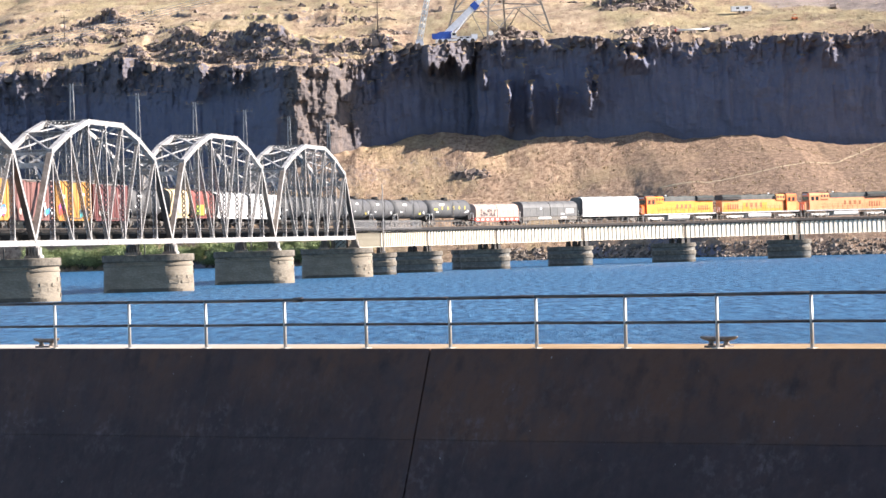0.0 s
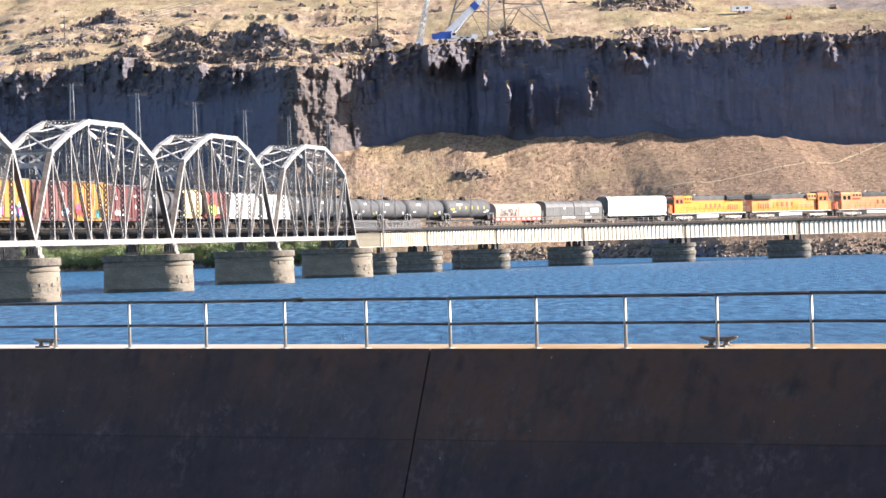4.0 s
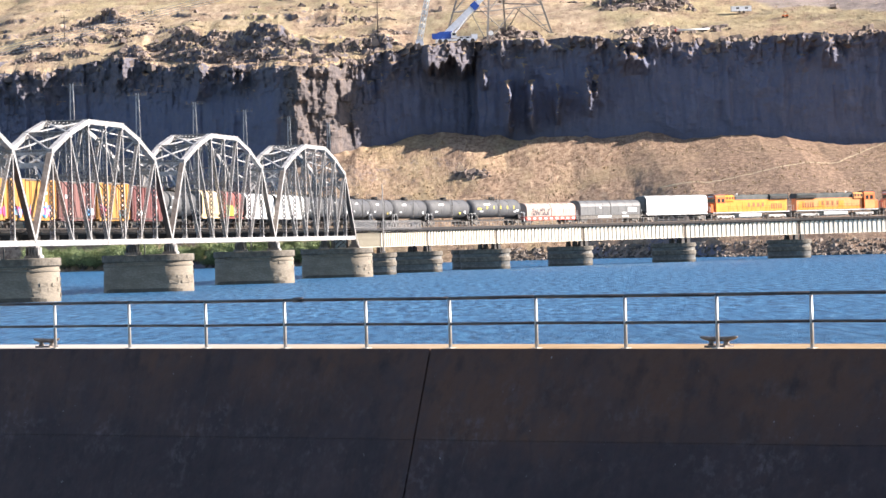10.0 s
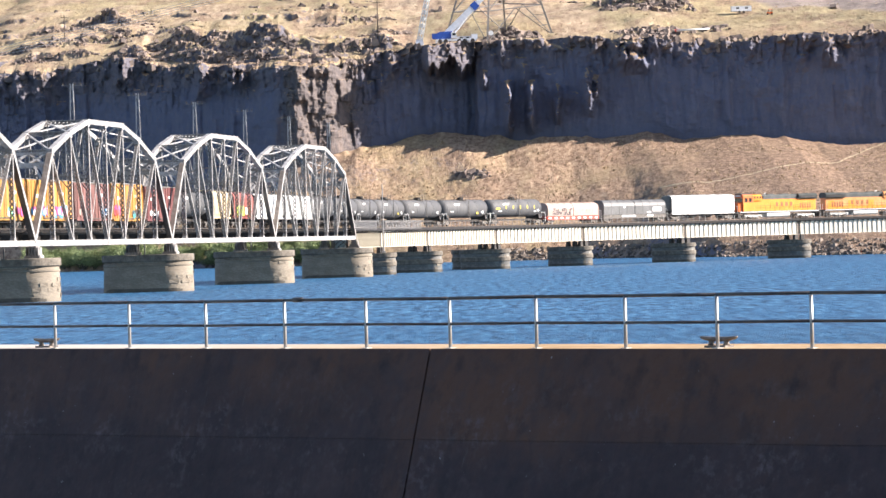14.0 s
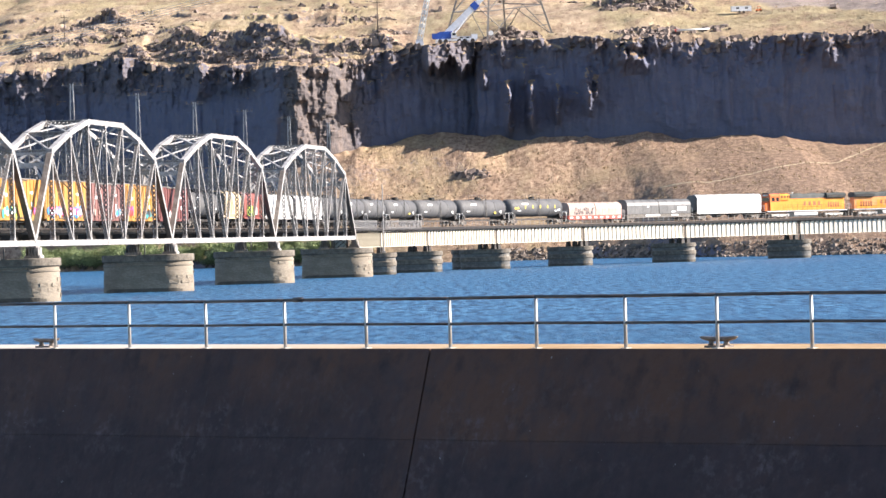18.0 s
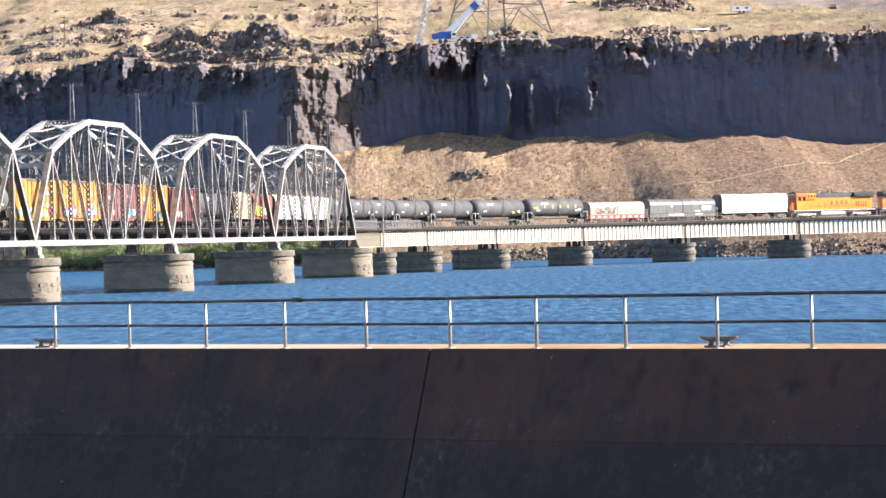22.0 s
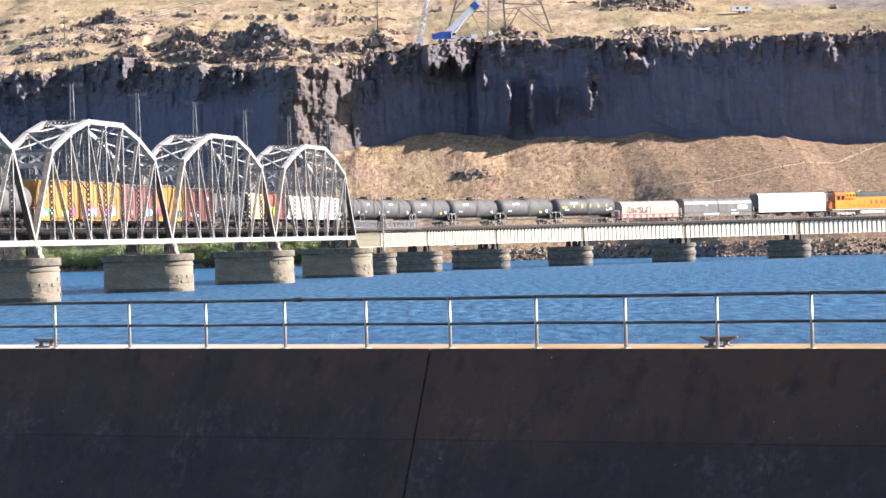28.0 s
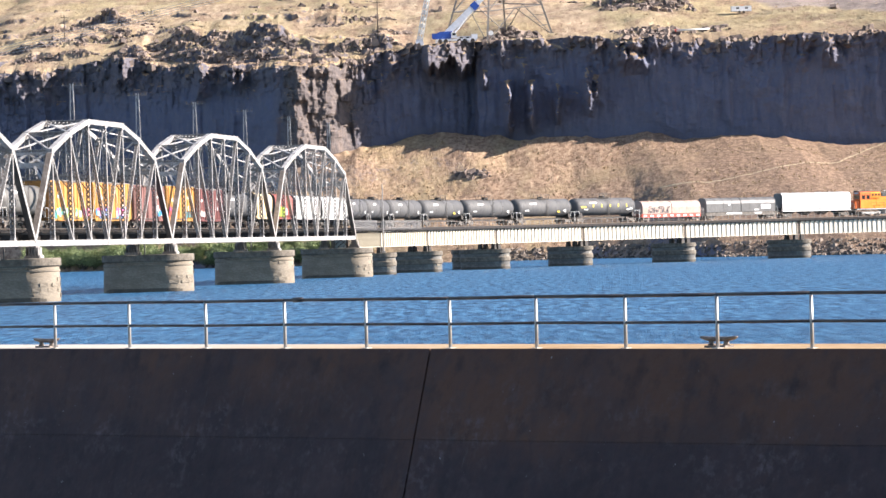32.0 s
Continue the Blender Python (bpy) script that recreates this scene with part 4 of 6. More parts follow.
build_cleat(POSTS(-0.22) - 0.30, 0.45)

# the near bank that the camera stands on, and the still lock water below it
bank = Shape()
bank.prism([(-60, 3.86), (6, 3.86), (9, 3.6), (16, -4.2), (-60, -4.2)], -120, 120, "x")
tagged(new("ground_near_bank", bank.mesh("ground_near_bank", M_BANK)), "gravel bank beside the lock", "bank", kind="structure")
pool = Shape()
pool.v = [(-120, 10, -3.6), (120, 10, -3.6), (120, 130, -3.6), (-120, 130, -3.6)]
pool.f = [(0, 1, 2, 3)]
tagged(new("water_lock", pool.mesh("water_lock", M_WATER)), "dark still water inside the lock", "water", kind="structure")

# ---- truss bridge ----
PANEL = SPAN / 8
CHORD_Z = 6.86
TOPS = {1: 10.95, 2: 13.35, 3: 15.0, 4: 15.0, 5: 15.0, 6: 13.35, 7: 10.95}


def laced(p, q, wide, deep, plate=0.05, pitch=0.62, side=(1, 0, 0)):
    """A built-up post: two plates, deep along the bridge, held wide apart by zigzag lacing."""
    s = Shape()
    p, q = Vector(p), Vector(q)
    a = (q - p).normalized()
    sv = Vector(side)
    u = a.cross(sv).normalized()
    for k in (-1, 1):
        s.bar(p + sv * (k * wide / 2), q + sv * (k * wide / 2), plate, deep, side)
    z = Shape()
    n = max(4, int((q - p).length / pitch))
    for f in (-1, 1):
        for i in range(n):
            e0, e1 = p.lerp(q, i / n), p.lerp(q, (i + 1) / n)
            for x0 in (-1, 1):
                z.bar(e0 + sv * (x0 * wide / 2) + u * (f * deep / 2), e1 - sv * (x0 * wide / 2) + u * (f * deep / 2), 0.025, 0.105, u)
    return s, z


def laced_part(name, shapes, t):
    """The plates are the part, their lacing a piece under it."""
    ob = part(name, shapes[0], M_STEEL, t)
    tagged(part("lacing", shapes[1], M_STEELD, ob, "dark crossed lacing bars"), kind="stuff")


def shoe(x, y):
    """A cast bearing: bed plate, ribs and saddle."""
    s = Shape().box((x, y, -1.6), (1.9, 0.96, 0.32)).box((x, y, -0.9), (1.2, 0.3, 1.12), None, 0.7).box((x, y, -0.42), (1.0, 0.8, 0.24))
    for k in range(5):
        s.box((x - 0.72 + 0.36 * k, y, -0.98), (0.09, 0.86, 0.96), None, 0.72)
    return s


def build_truss_span():
    """Local: y along the bridge from the near pier, x to the right, z from the chord's middle; x=0 is the right truss."""
    t = thing("truss_span", "silver-painted riveted steel through truss span with curved top chord", "railway bridge", group="truss spans")
    for x in (0.0, -WIDE):
        J = lambda i, z=0.0: Vector((x, i * PANEL, z))
        for i in range(8):
            part("bottom_chord", Shape().bar(J(i) + Vector((0, 0.02, 0)), J(i + 1) - Vector((0, 0.02, 0)), 0.50, 0.68), M_STEEL, t)
        path = [(0, 0.25)] + [(i, TOPS[i]) for i in range(1, 8)] + [(8, 0.25)]
        for (i, z), (k, zz) in zip(path, path[1:]):
            name = "end_post" if i == 0 or k == 8 else "top_chord"
            part(name, Shape().bar(J(i, z), J(k, zz), 0.62, 0.62), M_STEEL, t)
            if name == "end_post":
                p, q = J(i, z), J(k, zz)
                up = (q - p).normalized().cross(Vector((1, 0, 0))) * 0.335
                up = up if up.z > 0 else -up
                p, q = p.lerp(q, 0.05), p.lerp(q, 0.96)
                part("cover_plate", Shape().bar(p + up, q + up, 0.66, 0.04), M_COVER, t, "brown weathered cover plate")
                # added plate: shade of the post's underside painted dark
                soffit = Shape().bar(p - up, q - up, 0.66, 0.04)
                part("cover_plate", soffit, M_DARKP, t, "under plate, its dark colour stands for shade")
        for i in range(1, 8):
            laced_part("post", laced(J(i, 0.34), J(i, TOPS[i] - 0.3), 0.52, 0.30), t)
            part("gusset", Shape().box((x, i * PANEL, TOPS[i] - 0.12), (0.68, 1.0, 0.85)), M_STEEL, t)
            part("gusset", Shape().box((x, i * PANEL, 0.15), (0.56, 0.8, 0.9)), M_STEEL, t)
        for i, k in ((1, 2), (2, 3), (3, 4), (5, 4), (6, 5), (7, 6)):
            laced_part("diagonal", laced(J(i, TOPS[i] - 0.3), J(k, 0.34), 0.42, 0.22, 0.045, 0.55), t)
        for i, k in ((4, 3), (4, 5)):
            part("counter_rod", Shape().bar(J(i, TOPS[i] - 0.3), J(k, 0.34), 0.05, 0.14), M_STEEL, t)
        part("shoe", shoe(x, 0.5), M_STEEL, t, "weathered ribbed bearing shoe")
        # far shoe in M_STEELD, so its shade is in the paint
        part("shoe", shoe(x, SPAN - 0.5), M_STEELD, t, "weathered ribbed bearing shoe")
    # cross frames at the top
    for i in range(1, 8):
        z = TOPS[i]
        y = i * PANEL
        laced_part("top_strut", laced((-WIDE + 0.3, y, z), (-0.3, y, z), 0.5, 0.5, 0.05, 0.5, (0, 0, 1)), t)
        if 2 <= i <= 6:
            low = 8.3
            s = Shape().bar((-WIDE + 0.3, y, low), (-0.3, y, low), 0.22, 0.22)
            n = 2
            for k in range(n):
                a, b = -WIDE + 0.3 + (WIDE - 0.6) * k / n, -WIDE + 0.3 + (WIDE - 0.6) * (k + 1) / n
                s.bar((a, y, low), (b, y, z - 0.25), 0.10, 0.10).bar((a, y, z - 0.25), (b, y, low), 0.10, 0.10)
            s.bar((-WIDE + 0.3, y, low - 1.6), (-WIDE + 1.6, y, low), 0.12, 0.12).bar((-0.3, y, low - 1.6), (-1.6, y, low), 0.12, 0.12)
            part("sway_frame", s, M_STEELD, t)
    for i in range(1, 7):
        s = Shape()
        s.bar((0, i * PANEL, TOPS[i] + 0.1), (-WIDE, (i + 1) * PANEL, TOPS[i + 1] + 0.1), 0.22, 0.16)
        s.bar((-WIDE, i * PANEL, TOPS[i] + 0.05), (0, (i + 1) * PANEL, TOPS[i + 1] + 0.05), 0.22, 0.16)
        part("top_lateral", s, M_STEEL, t)
    # portals in the plane of the end posts
    for i, k in ((0, 1), (8, 7)):
        f = lambda z: (i + (k - i) * (z - 0.25) / (TOPS[1] - 0.25)) * PANEL
        hi, lo = 10.7, 9.3
        s = Shape().bar((-WIDE + 0.3, f(hi), hi), (-0.3, f(hi), hi), 0.45, 0.40).bar((-WIDE + 0.3, f(lo), lo), (-0.3, f(lo), lo), 0.45, 0.62)
        for j in range(2):
            a, b = -WIDE + 0.3 + (WIDE - 0.6) * j / 2, -WIDE + 0.3 + (WIDE - 0.6) * (j + 1) / 2
            s.bar((a, f(lo), lo), (b, f(hi), hi), 0.24, 0.26).bar((a, f(hi), hi), (b, f(lo), lo), 0.24, 0.26)
            s.box(((a + b) / 2, f((lo + hi) / 2), (lo + hi) / 2), (0.8, 0.1, 0.6))
        for a, b in ((-WIDE + 0.3, -WIDE + 1.7), (-0.3, -1.7)):
            s.bar((a, f(lo - 1.9), lo - 1.9), (b, f(lo), lo), 0.26, 0.26)
            s.loft([[(a, f(lo) + e, lo), (b, f(lo) + e, lo), (a + (b - a) * 0.3, f(lo - 0.7) + e, lo - 0.7), (a, f(lo - 1.5) + e, lo - 1.5)] for e in (-0.03, 0.03)])
        part("portal_frame", s, M_STEEL, t)
    # floor
    for i in range(9):
        y = min(max(i * PANEL, 0.35), SPAN - 0.35)
        part("floor_beam", Shape().box((-WIDE / 2, y, 0.45), (WIDE - 0.5, 0.3, 1.1)), M_BLACK, t, "dark riveted floor beam")
    for x in (-WIDE / 2 - 1.0, -WIDE / 2 + 1.0):
        part("stringer", Shape().box((x, SPAN / 2, 0.90), (0.35, SPAN - 0.2, 1.0)), M_BLACK, t)
    ties = Shape()
    n = int(SPAN / 0.62)
    for i in range(n):
        ties.box((-WIDE / 2, (i + 0.5) * SPAN / n, 1.53), (3.0, 0.26, 0.24))
    tagged(part("timber_ties", ties, M_TIE, t), kind="stuff")
    for x in (-WIDE / 2 - 0.75, -WIDE / 2 + 0.75):
        part("rail", Shape().box((x, SPAN / 2, 1.73), (0.075, SPAN, 0.16)), M_RAIL, t)
    part("walkway", Shape().box((-0.75, SPAN / 2, 1.45), (0.7, SPAN - 0.1, 0.06)).box((-0.42, SPAN / 2, 2.45), (0.05, SPAN - 0.1, 0.05)), M_TIE, t)
    return t


def span_pose(k):
    o = JOINT + ALONG * (SPAN * k)
    return pose(o.x, o.y, CHORD_Z, 0, 0, -math.degrees(HEAD))


span = build_truss_span()
span.matrix_basis = span_pose(0)
for k in (-2, -1, 1, 2):
    copy_thing(span, span_pose(k))

# line masts along the far truss, every half span
def build_mast():
    t = thing("line_mast", "slim lattice line mast with a cross-arm on the bridge", "mast", group="line masts")
    h = 12.6
    for dx in (-1, 1):
        part("leg", Shape().bar((dx * 0.42, 0, 0), (dx * 0.16, 0, h), 0.13, 0.13), M_STEEL, t)
    for i in range(9):
        z0, z1 = h * i / 9, h * (i + 1) / 9
        w0, w1 = 0.42 - 0.26 * i / 9, 0.42 - 0.26 * (i + 1) / 9
        s = Shape().bar((-w0, 0, z0), (w1, 0, z1), 0.04, 0.04) if i % 2 else Shape().bar((w0, 0, z0), (-w1, 0, z1), 0.04, 0.04)
        part("lacing_bar", s, M_STEEL, t)
    part("cross_arm", Shape().bar((-1.3, 0, h - 0.25), (1.3, 0, h - 0.25), 0.08, 0.08), M_LATT, t)
    for x in (-1.15, -0.45, 0.45, 1.15):
        part("insulator", Shape().tube((x, 0, h - 0.19), (x, 0, h + 0.05), 0.06, 6), M_POLE, t)
    return t


mast = build_mast()
for n, k in enumerate((-2, -1, 0, 1, 2, 3, 4, 5, 6)):
    o = JOINT + ALONG * (SPAN * k / 2) + LEFT * (WIDE - 1.25)
    m = pose(o.x, o.y, 14.5, 0, 0, -math.degrees(HEAD))
    if n == 0:
        mast.matrix_basis = m
    else:
        copy_thing(mast, m)
# masts over a pier stand on a post of their own, the rest on the truss's top
for k in (-2, 0, 2, 4, 6):
    o = JOINT + ALONG * (SPAN * k / 2) + LEFT * (WIDE - 1.25)
    st = thing("mast_post", "steel post that carries a line mast over a pier", "post", pose(o.x, o.y, 5.1, 0, 0, -math.degrees(HEAD)), group="mast posts")
    part("column", Shape().bar((-0.42, 0, 0), (-0.42, 0, 9.4), 0.16, 0.16).bar((0.42, 0, 0), (0.42, 0, 9.4), 0.16, 0.16), M_LATT, st)
    part("brace", Shape().bar((-0.42, 0, 1), (0.42, 0, 4), 0.08, 0.08).bar((0.42, 0, 4), (-0.42, 0, 7), 0.08, 0.08), M_LATT, st)


# ---- piers ----
def build_pier(name, label, length, width, top, cap, m, group, collar, paint):
    t = thing(name, label, "bridge pier", m, group)
    grow = lambda z: 1 + (top - cap - z) * 0.005
    rings = []
    for z in (-3.0, 0.0, 0.25, (top - cap) * 0.5, top - cap):
        rings.append([(x * grow(z), y * grow(z), z) for x, y in stadium(length, width, 24)])
    shaft = part("shaft", Shape().loft(rings), paint, t)
    shaft.data.polygons.foreach_set("use_smooth", [abs(f.normal.z) < 0.5 and abs(f.center.x) > (length - width) / 2 for f in shaft.data.polygons])
    rr = [[(x, y, z) for x, y in stadium(length + e, width + e, 24)] for z, e in ((top - cap, 0.1), (top - cap + 0.12, 0.5), (top - 0.08, 0.5), (top, 0.38))]
    part("cap", Shape().loft(rr), M_CAP, t, "weathered overhanging cap")
    ledge_z = top - cap - 0.62
    rr = [[(x, y, zz) for x, y in stadium(length + e, width + e, 24)] for zz, e in ((ledge_z, 0.04), (ledge_z + 0.06, 0.22), (ledge_z + 0.26, 0.22), (ledge_z + 0.32, 0.04))]
    if not collar:
        part("string_course", Shape().loft(rr), paint, t, "narrow ledge under the cap")
    if collar:
        z = top * 0.5
        rr = [[(x, y, zz) for x, y in stadium(length + e, width + e, 24)] for zz, e in ((z - 0.5, 0.12), (z - 0.35, 0.4), (z + 0.35, 0.4), (z + 0.5, 0.12))]
        part("collar", Shape().loft(rr), M_CAP, t, "stained concrete band")
    rr = [[(x, y, zz) for x, y in stadium(length + e, width + e, 24)] for zz, e in ((-0.4, 0.22), (0.3, 0.20), (0.5, 0.16), (0.52, 0.0))]
    part("wet_band", Shape().loft(rr), M_WET, t, "dark wet band at the waterline")
    # facing stones that still hold on the sunny nose
    rnd = random.Random(int(length * 10 + m.translation.y))
    rows = int((top - cap - 0.6) / 0.62)
    for i in range(rows):
        z = 0.75 + i * 0.62
        for j in range(5):
            if rnd.random() < 0.72:
                continue
            a = radians(-85 + 34 * j + (17 if i % 2 else 0))
            cx, cy = length / 2 - width / 2 + math.cos(a) * (width / 2 + 0.03), math.sin(a) * (width / 2 + 0.03)
            g = 1 + (top - cap - z) * 0.005
            part("facing_stone", Shape().box((0, 0, 0), (rnd.uniform(0.015, 0.05), width * rnd.uniform(0.12, 0.24), rnd.uniform(0.3, 0.5))), M_PIER, t, at=pose(cx * g, cy * g, z, 0, 0, math.degrees(a)))
    return t


for k in range(-2, 4):
    o = JOINT + ALONG * (SPAN * k) + LEFT * (WIDE / 2 + 0.55)
    build_pier("bridge_pier", "long round-ended concrete pier in the river", 12.4, 5.8, 5.1, 1.0,
               pose(o.x, o.y, 0, 0, 0, -math.degrees(HEAD) - 4.0), "truss piers", False, M_PIER)


# ---- plate girder viaduct on the curve ----
def build_girder_span():
    """Local: y along the span from its middle, z from the girder's foot, x to the right."""
    t = thing("girder_span", "pale painted steel plate girder viaduct span with timber deck", "railway bridge", group="girder spans")
    L, D = GIRDER - 0.95, 2.85
    stiff = Shape().box((0.0, 0, D / 2), (0.20, 0.09, D - 0.16)).mesh("stiffener", M_STIFF)
    for x in (-1.5, 1.5):
        part("web", Shape().box((x, 0, D / 2), (0.05, L, D - 0.1)), M_GIRD, t)
        part("flange", Shape().box((x, 0, D - 0.04), (0.5, L, 0.08)), M_GIRD, t)
        part("flange", Shape().box((x, 0, 0.04), (0.5, L, 0.08)), M_GIRD, t)
        n = 26
        for i in range(n):
            again("stiffener", stiff, t, Matrix.Translation((x + (0.127 if x > 0 else -0.127), -L / 2 + 0.15 + (L - 0.3) * i / (n - 1), 0)))
    for i in range(7):
        y = -L / 2 + 0.4 + (L - 0.8) * i / 6
        s = Shape().bar((-1.45, y, 0.2), (1.45, y, D - 0.2), 0.1, 0.1).bar((-1.45, y, D - 0.2), (1.45, y, 0.2), 0.1, 0.1)
        part("cross_frame", s, M_RUST, t)
    for x in (-1.5, 1.5):
        for y in (-L / 2 + 0.5, L / 2 - 0.5):
            part("bearing", Shape().box((x, y, -0.55), (0.8, 0.9, 1.10), None, 0.75), M_BLACK, t, "dark bearing block")
    part("end_gap_plate", Shape().box((1.40, -L / 2 - 0.46, D / 2), (0.34, 0.90, D - 0.1)), M_POLE, t, "rusty joint plate")
    n = 46
    ties = Shape()
    for i in range(n):
        ties.box((0, -GIRDER / 2 + (i + 0.5) * GIRDER / n, D + 0.265), (3.9, 0.28, 0.53))
    tagged(part("timber_ties", ties, M_TIE, t), kind="stuff")
    for x in (-0.75, 0.75):
        part("rail", Shape().box((x, 0, D + 0.625), (0.075, GIRDER + 0.1, 0.19)), M_RAIL, t)
    for x in (-1.62, 1.62):
        part("walkway", Shape().box((x, 0, D + 0.57), (0.7, GIRDER, 0.07)), M_TIE, t, "dark timber walkway")
    part("guard_timber", Shape().box((2.04, 0, D + 0.36), (0.14, GIRDER, 0.46)), M_TIE, t, "dark timber along the deck edge")
    br = Shape().prism([(1.53, D - 0.3), (1.78, D - 0.35), (1.96, D + 0.1), (1.96, D + 0.3), (1.53, D - 0.1)], -0.05, 0.05).mesh("walkway_bracket", M_TIE)
    for i in range(26):
        again("walkway_bracket", br, t, Matrix.Translation((0, -GIRDER / 2 + (i + 0.5) * GIRDER / 26, 0)))
    pm = Shape().box((0, 0, 0.55), (0.06, 0.06, 1.1)).mesh("railing_post", M_STEEL)
    for i in range(20):
        again("railing_post", pm, t, Matrix.Translation((2.06, -GIRDER / 2 + (i + 0.5) * GIRDER / 20, D + 0.55)))
    for z in (0.55, 1.08):
        part("railing_cable", Shape().box((2.06, 0, D + 0.55 + z), (0.025, GIRDER, 0.025)), M_LATT, t)
    return t


def girder_pose(i):
    a, b = track(GIRDER_AT + GIRDER * i)[0], track(GIRDER_AT + GIRDER * (i + 1))[0]
    m, d = (a + b) / 2, b - a
    return pose(m.x, m.y, 5.10, 0, 0, -math.degrees(math.atan2(d.x, d.y)))


g = build_girder_span()
g.matrix_basis = girder_pose(0)
for i in range(1, 9):
    copy_thing(g, girder_pose(i))
for i in range(1, 10):
    p, h = track(GIRDER_AT + GIRDER * i)
    build_pier("viaduct_pier", "round-ended concrete viaduct pier with a stained band", 10.8, 3.2, 4.0, 0.9,
               pose(p.x - math.cos(h) - (0.7 if i > 3 else 0.0), p.y + math.sin(h), 0, 0, 0, -math.degrees(min(h, radians(43.0)))), "viaduct piers", True, M_VPIER)

# a pier of the other leg of the junction, behind
build_pier("viaduct_pier", "shaded concrete pier of the branch line behind the viaduct", 9.6, 3.2, 4.0, 0.9, pose(6.4, 736, 0, 0, 0, -24), "viaduct piers", True, M_VPIER)


# picket screen and slim mast where the viaduct meets the trusses
gp = girder_pose(0)
fence = thing("picket_fence", "grey steel picket screen beside the track", "fence", gp)
pk = Shape().box((0, 0, 0.85), (0.06, 0.12, 1.7)).mesh("picket", M_STEEL)
for i in range(46):
    again("picket", pk, fence, Matrix.Translation((2.17, -GIRDER / 2 + 0.4 + i * 0.55, 3.2)))
for z in (3.5, 4.7):
    part("fence_rail", Shape().box((2.225, -2.9, z), (0.05, 25.4, 0.08)), M_STEELD, fence)
copy_thing(fence, girder_pose(1))
q = gp @ Vector((2.25, GIRDER / 2 + 0.2, 0))
sm = thing("signal_mast", "slim pale steel mast beside the viaduct", "mast", Matrix.Translation((q.x, q.y, 4.0)))
part("pole", Shape().tube((0, 0, 0), (0, 0, 12.6), 0.13, 8, 0.06), M_STEEL, sm)
part("foot", Shape().box((0, 0, 0.15), (0.6, 0.6, 0.3)), M_STEELD, sm)
part("relay_box", Shape().box((0, 0.2, 5.2), (0.7, 0.5, 1.4)), M_STEELD, sm, "grey relay cabinet")

# ---- train ----
def build_truck(axles, wheelbase, parent, y, spinning):
    out = 1.34 if axles == 3 else 1.1
    """A truck with side frames; its wheelsets are noted for turning."""
    t = part("truck", Shape(), M_BLACK, parent, at=Matrix.Translation((0, y, 0.46)))
    s = Shape()
    for x in (-out, out):
        s.prism([(-wheelbase / 2 - 0.35, 0.12), (-wheelbase / 2 + 0.25, 0.12), (-0.5, -0.18), (0.5, -0.18), (wheelbase / 2 - 0.25, 0.12), (wheelbase / 2 + 0.35, 0.12), (wheelbase / 2 + 0.3, 0.30), (-wheelbase / 2 - 0.3, 0.30)], x - 0.08, x + 0.08, "x")
        for k in range(axles):
            s.box((x * 1.06, -wheelbase / 2 + wheelbase * k / (axles - 1), 0.05), (0.22, 0.34, 0.30))
    s.box((0, 0, 0.18), (2.1, 0.45, 0.28))
    t.data = s.mesh("truck", M_TRUCK)
    for k in range(axles):
        ob = new("wheelset", wheel_mesh())
        ob.parent = t
        spinning.append((ob, -wheelbase / 2 + wheelbase * k / (axles - 1)))
    return t


M_TRUCK = mat("dusty_truck_steel", [(0.05, 0.045, 0.04), (0.13, 0.115, 0.10), (0.24, 0.22, 0.19)], 2, 0.7, 0.2)
M_LOCOTRUCK = mat("pale_dusty_loco_truck", [(0.30, 0.28, 0.25), (0.50, 0.48, 0.44), (0.62, 0.60, 0.56)], 2, 0.6, 0.2)
MADE = {}


def wheel_mesh():
    if "wheel" not in MADE:
        s = Shape()
        ring = lambda x, r: [(x, r * math.cos(i * math.pi / 10), r * math.sin(i * math.pi / 10)) for i in range(20)]
        for d in (-1, 1):
            s.loft([ring(d * 0.66, 0.50), ring(d * 0.69, 0.50), ring(d * 0.70, 0.46), ring(d * 0.82, 0.455), ring(d * 0.815, 0.38), ring(d * 0.79, 0.36), ring(d * 0.79, 0.15), ring(d * 0.84, 0.12)])
            s.box((d * 0.80, 0.25, 0), (0.02, 0.10, 0.05))
        s.tube((-0.9, 0, 0), (0.9, 0, 0), 0.085, 10)
        MADE["wheel"] = s.mesh("wheelset", M_RAIL)
    return MADE["wheel"]


SPIN = []          # (wheelset, place along its truck)
TRAIN = []         # (vehicle, its middle along the track at the start, half of its truck spacing)


def coupler(t, half):
    for d in (-1, 1):
        part("coupler", Shape().box((0, d * (half - 0.28), 0.86), (0.24, 0.62, 0.26)).box((0, d * (half - 0.02), 0.86), (0.32, 0.2, 0.34)), M_RAIL, t)


def ladder(t, x, y, z0, z1, wide=0.42, end=False):
    s = Shape()
    n = max(3, int((z1 - z0) / 0.32))
    side = Vector((0, wide / 2, 0)) if not end else Vector((wide / 2, 0, 0))
    c = Vector((x, y, 0))
    for k in (-1, 1):
        s.bar(c + side * k + Vector((0, 0, z0)), c + side * k + Vector((0, 0, z1)), 0.04, 0.04)
    for i in range(n + 1):
        z = z0 + (z1 - z0) * i / n
        s.bar(c - side + Vector((0, 0, z)), c + side + Vector((0, 0, z)), 0.03, 0.03, (0, 0, 1))
    part("ladder", s, M_TRUCK, t)


def marks(t, name, material, x, spots, label=""):
    """Painted plates on the side, x out: (y, z, along, high)."""
    for y, z, w, h in spots:
        part(name, Shape().box((x, y, z), (0.012, w, h)), material, t, label)


